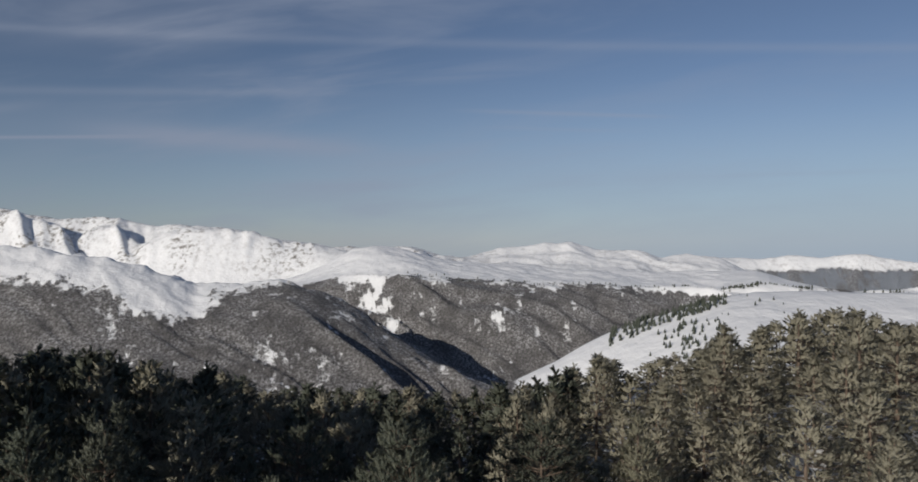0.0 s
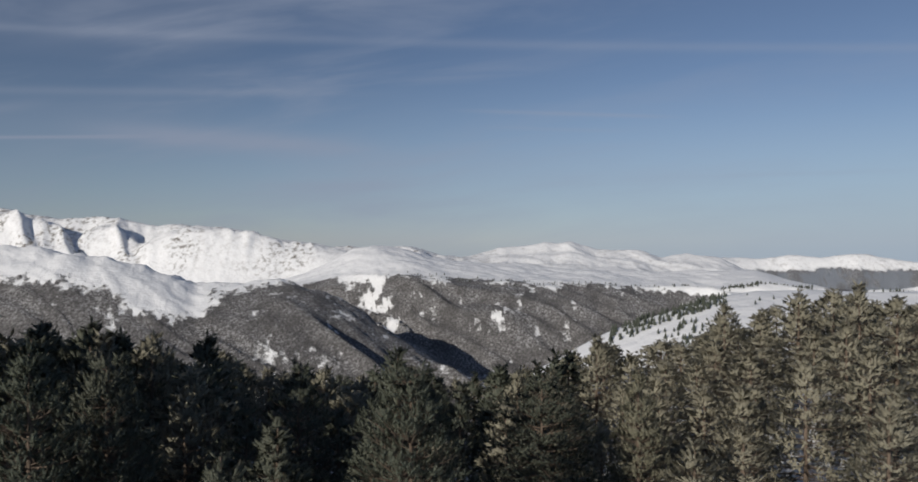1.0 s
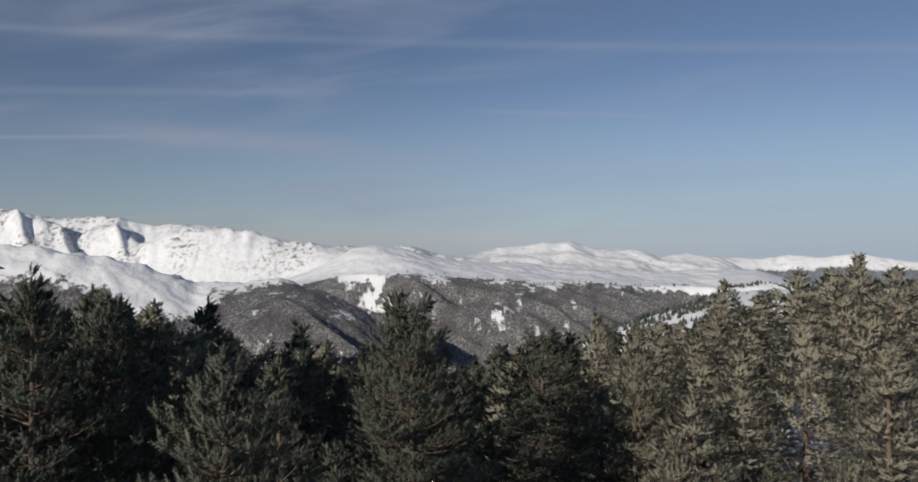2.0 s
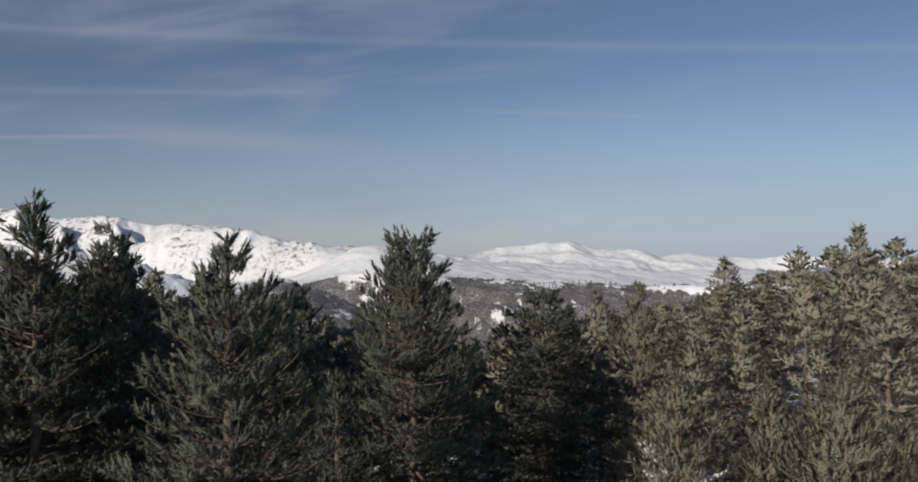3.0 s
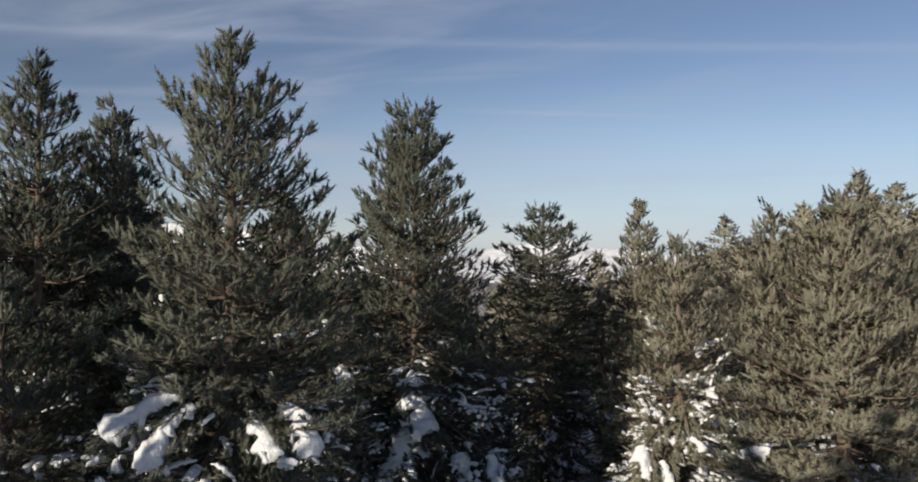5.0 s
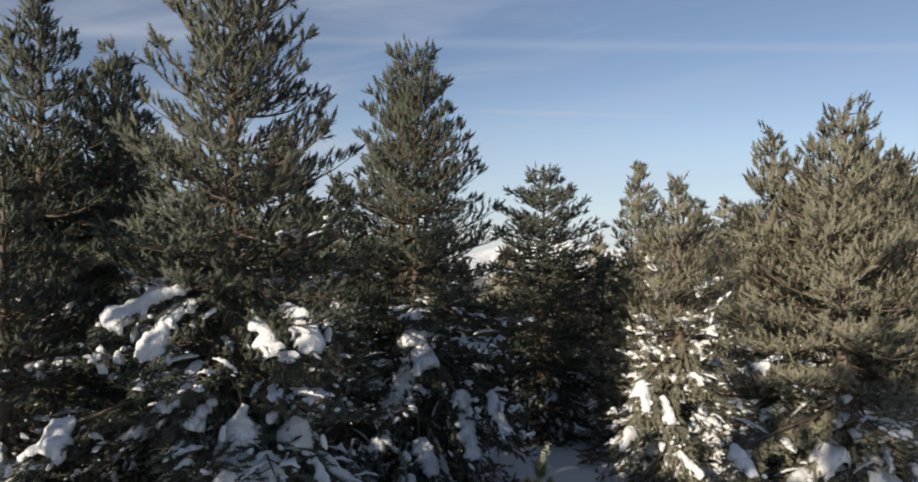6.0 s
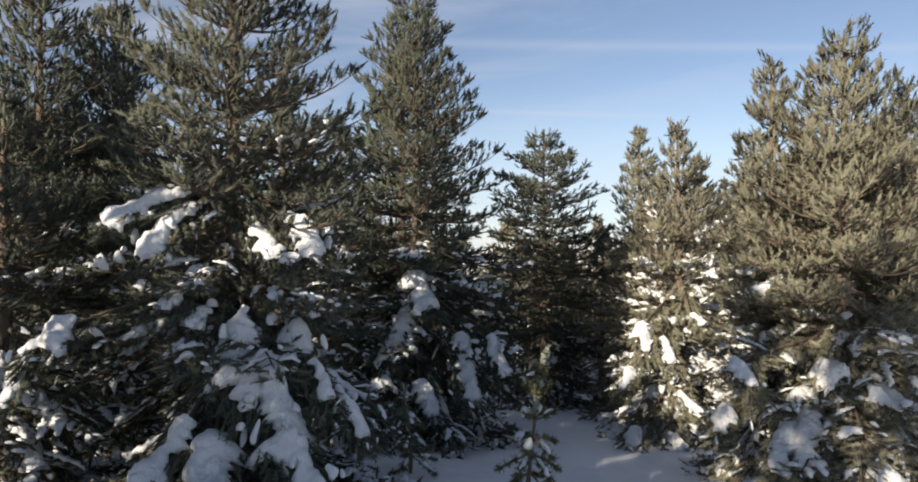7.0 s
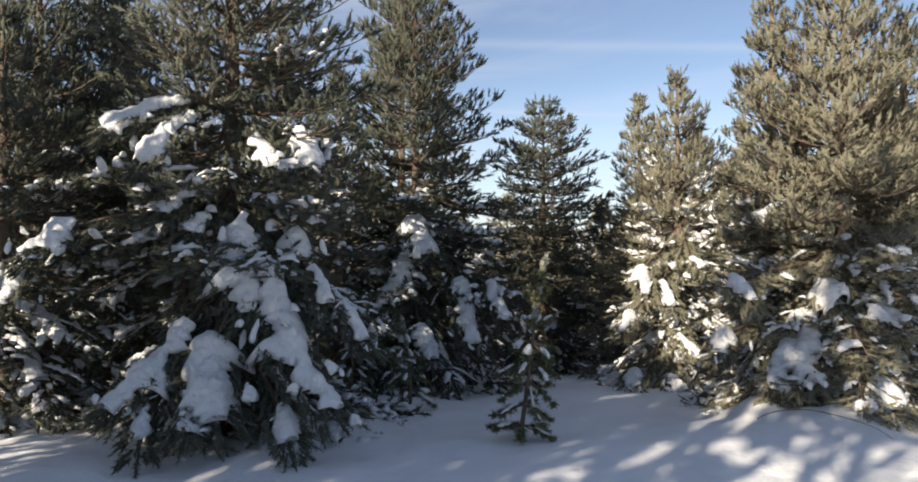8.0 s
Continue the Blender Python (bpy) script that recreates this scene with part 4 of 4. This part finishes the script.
remote = [link_prototype(80 + i, 9.0, p, count=4, size=0.20, width=0.095, core=0.10, gap=0.60, number=7, station=0.80, shoot=0.56, upsweep=1.2, mottled=0.35, round_crown=2.2, bare=0.55, tip=2, depth=0.10, jitter=1.0) for i, p in enumerate(shapes)]
used = set()
rng = np.random.default_rng(77)


# The forest's top line against the land, (bearing tangent, slope): seen from high up, and from the middle height.
HIGH_LINE = ((-0.70, -0.165), (-0.60, -0.157), (-0.52, -0.158), (-0.47, -0.167), (-0.44, -0.165), (-0.40, -0.198), (-0.36, -0.182), (-0.318, -0.186),
             (-0.26, -0.21), (-0.22, -0.203), (-0.15, -0.21), (-0.07, -0.205), (0.013, -0.21), (0.096, -0.20), (0.17, -0.175), (0.196, -0.155), (0.266, -0.170),
             (0.345, -0.150), (0.38, -0.126), (0.43, -0.12), (0.48, -0.100), (0.52, -0.098), (0.57, -0.096), (0.62, -0.115), (0.72, -0.11))
MID_LINE = ((-0.70, 0.09), (-0.52, 0.06), (-0.235, -0.057), (-0.185, -0.05), (0.04, -0.074), (0.18, -0.055), (0.262, -0.05), (0.345, -0.036), (0.378, 0.0),
            (0.41, -0.016), (0.444, 0.009), (0.48, 0.028), (0.51, 0.038), (0.568, 0.067), (0.65, 0.050), (0.72, 0.05))


def canopy(x, y):
    """The greatest height of a top at this place in the forest."""
    u = x / max(y, 1.0)
    a, b = np.array(HIGH_LINE), np.array(MID_LINE)
    high = EYE_Z + y * float(np.interp(u, a[:, 0], a[:, 1]))
    mid = 6.73 + y * float(np.interp(u, b[:, 0], b[:, 1]))
    return min(high, mid, foot(x, y) + 10.5)


taken = [(-3.2, 9.6), (-8.5, 13.9), (-10.3, 21.4), (-1.1, 15.8), (2.85, 24.4), (6.16, 24.3), (4.75, 15.4), (5.95, 10.9), (5.15, 11.6), (6.95, 11.0), (-2.65, 14.8), (-6.3, 9.4), (-8.0, 16.0)]


def plant(x, y, top, breadth=1.0):
    k = int(rng.integers(len(shapes)))
    away = 60 if -x > 0.74 * y > 6 else math.hypot(x, y) if y > 12 else 60
    proto = (middle if away < 29 else distant if away < 52 else remote)[k]
    high = max(3.5, top - foot(x, y))
    s = high / 9.0
    wide = breadth * max(s, 0.85) * float(rng.uniform(1.15, 1.45))
    m = pose(x, y, foot(x, y), 0, 0, float(rng.uniform(0, 360)))
    tree = copy_thing(proto, m) if proto.name in used else proto
    used.add(proto.name)
    tree.matrix_basis = m @ Matrix.Diagonal((wide, wide, s, 1))
    # crowns on the right get the copy with sunlight in its colour
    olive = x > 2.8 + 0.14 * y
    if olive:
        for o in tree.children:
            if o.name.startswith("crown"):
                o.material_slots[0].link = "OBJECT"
                o.material_slots[0].material = SUNLIT_PALE
    tagged(tree, FOREST_LABELS[0 if olive else 1], "tree", "pines of the forest")
    taken.append((x, y))


# pines that can be told apart against the hills; (-1.7, 19.6) is added, hidden, to shade the dark pine
for x, y, top in ((18.0, 47.9, 7.7), (21.0, 37.0, 9.5), (22.7, 36.6, 9.0), (24.0, 50.0, 8.2), (26.5, 50.0, 8.4), (9.7, 50.0, 5.0), (-16.3, 34.0, 7.5),
                  (-20.0, 34.0, 8.1), (-17.8, 34.0, 8.0), (-14.8, 34.0, 7.4), (-11.5, 32.0, 7.6), (-6.4, 28.0, 6.9), (6.0, 30.0, 3.9), (-1.7, 19.6, 8.8), (-4.5, 17.5, 7.3)):
    plant(x, y, top)
tries = 0
while len(taken) < 255 and tries < 12000:
    tries += 1
    y = float(rng.uniform(19, 85))
    u = float(rng.uniform(-0.72, 0.72)) if tries % 3 else float(rng.uniform(0.04, 0.44))
    x = u * y
    if min((x - a) ** 2 + (y - b) ** 2 for a, b in taken) < (1.9 + 0.010 * y + 0.3 * float(smooth(u, 0.25, 0.4))) ** 2:
        continue
    if (-0.03 < u < 0.23 and y < 31) or (abs(u - 0.19) < 0.035 and y < 48):
        continue
    top = canopy(x, y) - float(abs(rng.normal(0, 0.7)))
    if top - foot(x, y) > 3.6:
        plant(x, y, top)
# unseen pines added behind and beside the camera, to lay shade over the foreground
# (metres across the sun's way, metres along it, top, breadth)
for across, along_sun, top, breadth in ((-15.5, -4.0, 9.4, 1.0), (-12.9, -5.0, 8.4, 0.8), (-9.8, -3.0, 7.8, 0.6), (-8.4, -4.2, 8.5, 0.6), (-7.6, -9.5, 8.0, 0.8),
                                        (-6.9, -8.0, 8.0, 0.9), (-6.2, -10.0, 8.7, 0.9), (-5.5, -8.5, 8.3, 0.9), (-4.8, -10.0, 8.1, 0.9), (-4.2, -8.0, 7.3, 0.8), (-3.6, -10.5, 8.6, 0.8),
                                        (-5.8, -13.5, 9.6, 0.8), (-2.7, -7.0, 9.7, 0.75), (-0.9, -9.0, 10.4, 0.9)):
    plant(across * math.cos(be) + along_sun * math.sin(be), along_sun * math.cos(be) - across * math.sin(be), top, breadth)
# unseen pines added where the forest would go on beside the view, to shade its edge
count = 0
while count < 38:
    y = float(rng.uniform(10, 52))
    x = -float(rng.uniform(0.76, 1.15)) * y - 1.5
    if min((x - a) ** 2 + (y - b) ** 2 for a, b in taken) < 2.6 ** 2:
        continue
    plant(x, y, foot(x, y) + float(rng.uniform(9.5, 11.0)) + 4.0 * float(smooth(y, 14, 18)))
    count += 1
# prototypes that found no place are taken away again
for tree in middle + distant + remote:
    if tree.name not in used:
        for o in (*tree.children, tree):
            bpy.data.objects.remove(o)


# Far conifers on the snowy hill and along the plateau's edge, too small and many to count.
def far_conifers(name, label, spots):
    parts = []
    for u, d, tall in spots:
        z = float(land_height(np.array([u]), np.array([d]))[0])
        base = np.array([u * d, d, z - 0.5])
        sides = 7
        for lift, r, cap in ((0.05, 0.30, 0.55), (0.30, 0.24, 0.80), (0.55, 0.15, 1.0)):
            a = np.linspace(0, 2 * np.pi, sides, endpoint=False) + rng.uniform(0, 6)
            rr = tall * r * rng.uniform(0.65, 1.2, sides)
            ring = np.column_stack([rr * np.cos(a), rr * np.sin(a), tall * (lift + rng.uniform(-0.05, 0.05, sides))])
            v = np.concatenate([ring, [[0, 0, tall * cap]]]) + base
            k = np.arange(sides)
            parts.append((v, np.stack([k, (k + 1) % sides, np.full(sides, sides)], -1)))
    v, f = join(parts)
    tone = np.full(len(v), 0.02)
    return tagged(link_mesh(name, v, f, NEEDLES, tone=tone), label, "trees", kind="stuff")


hill_spots = [(float(rng.uniform(0.21, 0.38)), float(rng.uniform(1035, 1115)), float(rng.uniform(7, 13))) for _ in range(170)]
hill_spots += [(float(rng.normal(0.325, 0.022)), float(rng.uniform(760, 1010)), float(rng.uniform(5, 11))) for _ in range(110)]
hill_spots += [(float(rng.uniform(0.16, 0.46)), float(rng.uniform(780, 1080)), float(rng.uniform(3, 7))) for _ in range(45)]
hill_spots += [(float(rng.uniform(0.57, 0.64)), float(rng.uniform(1110, 1160)), float(rng.uniform(8, 14))) for _ in range(35)]
far_conifers("hill_conifers", "small dark conifers scattered over a snowy hill", hill_spots)
edge_spots = [(float(rng.uniform(0.30, 0.50)), float(rng.normal(2850, 16)), float(rng.uniform(8, 16))) for _ in range(190)]
edge_spots += [(float(rng.uniform(-0.1, 0.33)), float(rng.normal(2870, 30)), float(rng.uniform(6, 12))) for _ in range(130)]
far_conifers("plateau_conifers", "thin dark line of conifers along a plateau edge", edge_spots)


# ---- young pines and fallen wood in the clearing ----
def sapling(x, y, high, lean, label, seed, whorls, snowiness=0.8, leader=5):
    """A young pine: thin bent stem, a stout leading shoot, few whorls with needles at their ends and snow on top."""
    rg = np.random.default_rng(seed)
    tree = new("young_pine")
    tree.empty_display_size = 0.2
    tree.matrix_world = pose(x, y, foot(x, y))
    tagged(tree, label, "tree", "young pines in the clearing")
    s = np.linspace(0, 1, 9)
    stem = np.column_stack([lean * s ** 1.4 + 0.03 * np.sin(s * 5), 0.04 * np.sin(s * 3.4), high * s])
    link_mesh("trunk", *tube(np.concatenate([[[0, 0, -0.2]], stem]), np.concatenate([[0.035], 0.032 * (1 - 0.72 * s)]), 8), BARK, tree, flat=False)
    p, d, l, t, snow = [], [], [], [], []
    for share, long, rise, number in whorls:
        root = along(stem, s, share)
        turn = rg.uniform(0, 6)
        for b in range(number):
            a = turn + 2 * np.pi * b / number + rg.normal(0, 0.2)
            k = np.linspace(0, 1, 7)
            r = np.radians(rise + rg.normal(0, 8))
            size = long * rg.uniform(0.75, 1.15)
            flat = np.array([np.cos(a), np.sin(a), 0])
            pts = root + (size * k * np.cos(r))[:, None] * flat
            pts[:, 2] += size * (k * np.sin(r) + (0.22 if rise > 0 else -0.12) * k ** 2)
            pts[:, 2] = np.maximum(pts[:, 2], 0.04)
            link_mesh("bough", *tube(pts, 0.012 * (1 - 0.7 * k), 5), BARK, tree, flat=False)
            for q in np.arange(0.38, 1.01, 0.10 / max(size, 0.2)):
                at = along(pts, k, min(q, 1))
                way = unit(along(pts, k, min(1, q + 0.1)) - along(pts, k, max(0, q - 0.1)))
                cross = unit(np.cross(way, [0, 0, 1.0]))
                for sg in (-1, 0, 1):
                    p.append(at)
                    d.append(unit(way + cross * sg * 0.8 + [0, 0, 0.2]))
                    l.append(0.10)
                    t.append(0.35 + 0.2 * rg.random())
            if rg.random() < snowiness and rise < 35:
                line = np.array([along(pts, k, q) for q in np.linspace(rg.uniform(0.3, 0.5), rg.uniform(0.85, 1.0), 5)]) + [0, 0, 0.045]
                link_mesh("snow_clump", *snow_sheet(line, rg.uniform(0.022, 0.042), rg, 0.9, 0.02, 7), SNOW, tree, flat=False)
    c = shoots(np.array(p), np.array(d), np.array(l), 24, 0.085, 0.015, rg, np.array(t), 0.022)
    link_mesh("crown", c[0], c[1], YOUNG, tree, tone=c[2], flat=False, normals=c[3])
    # the pale leading shoot, with sunlight put into its colour
    p = np.array([along(stem, s, q) for q in np.linspace(0.62, 0.99, leader * 3)])
    d = np.array([0.15 * lean, 0, 1.0]) + rg.normal(0, 0.12, (len(p), 3))
    c = shoots(p, d, np.full(len(p), 0.15), 24, 0.075, 0.022, rg, np.full(len(p), 0.6), 0.045)
    link_mesh("leading_shoot", c[0], c[1], SUNLIT_SHOOT, tree, "pale sunlit leading shoot", tone=c[2], flat=False, normals=c[3])
    return tree


sapling(0.66, 8.5, 2.2, 0.33, "young pine with stout leading shoot and snowy drooping boughs", 5,
        ((0.08, 0.40, -4, 6), (0.20, 0.42, -22, 5), (0.33, 0.42, -28, 5), (0.44, 0.42, -28, 5), (0.54, 0.36, -20, 5),
         (0.63, 0.26, 10, 4), (0.74, 0.20, 60, 3), (0.84, 0.15, 66, 3)), 0.7, 8)
sapling(-0.95, 12.0, 1.45, -0.1, "small thin pine weighed down by snow", 6, ((0.2, 0.5, -20, 5), (0.45, 0.5, -28, 5), (0.7, 0.38, -25, 5), (0.88, 0.2, 10, 3)), 1.0, 2)
sapling(-2.2, 13.4, 1.3, 0.05, "little snow-covered pine in a patch of sun", 7, ((0.2, 0.45, -10, 6), (0.45, 0.45, -15, 6), (0.7, 0.35, -10, 5), (0.88, 0.2, 15, 4)), 1.0, 2)


def bent_branch():
    s = np.linspace(0, 1, 12)
    x, y = 3.75 + 1.15 * s, 8.9 - 1.0 * s ** 1.3
    z = near_ground(x, y) + 0.03 + 0.16 * np.sin(np.pi * s) ** 0.7
    ob = link_mesh("fallen_branch", *tube(np.column_stack([x, y, z]), 0.008 * (1 - 0.5 * s), 6), BARK, flat=False)
    return tagged(ob, "thin bare branch arching out of the snow", "branch")


bent_branch()
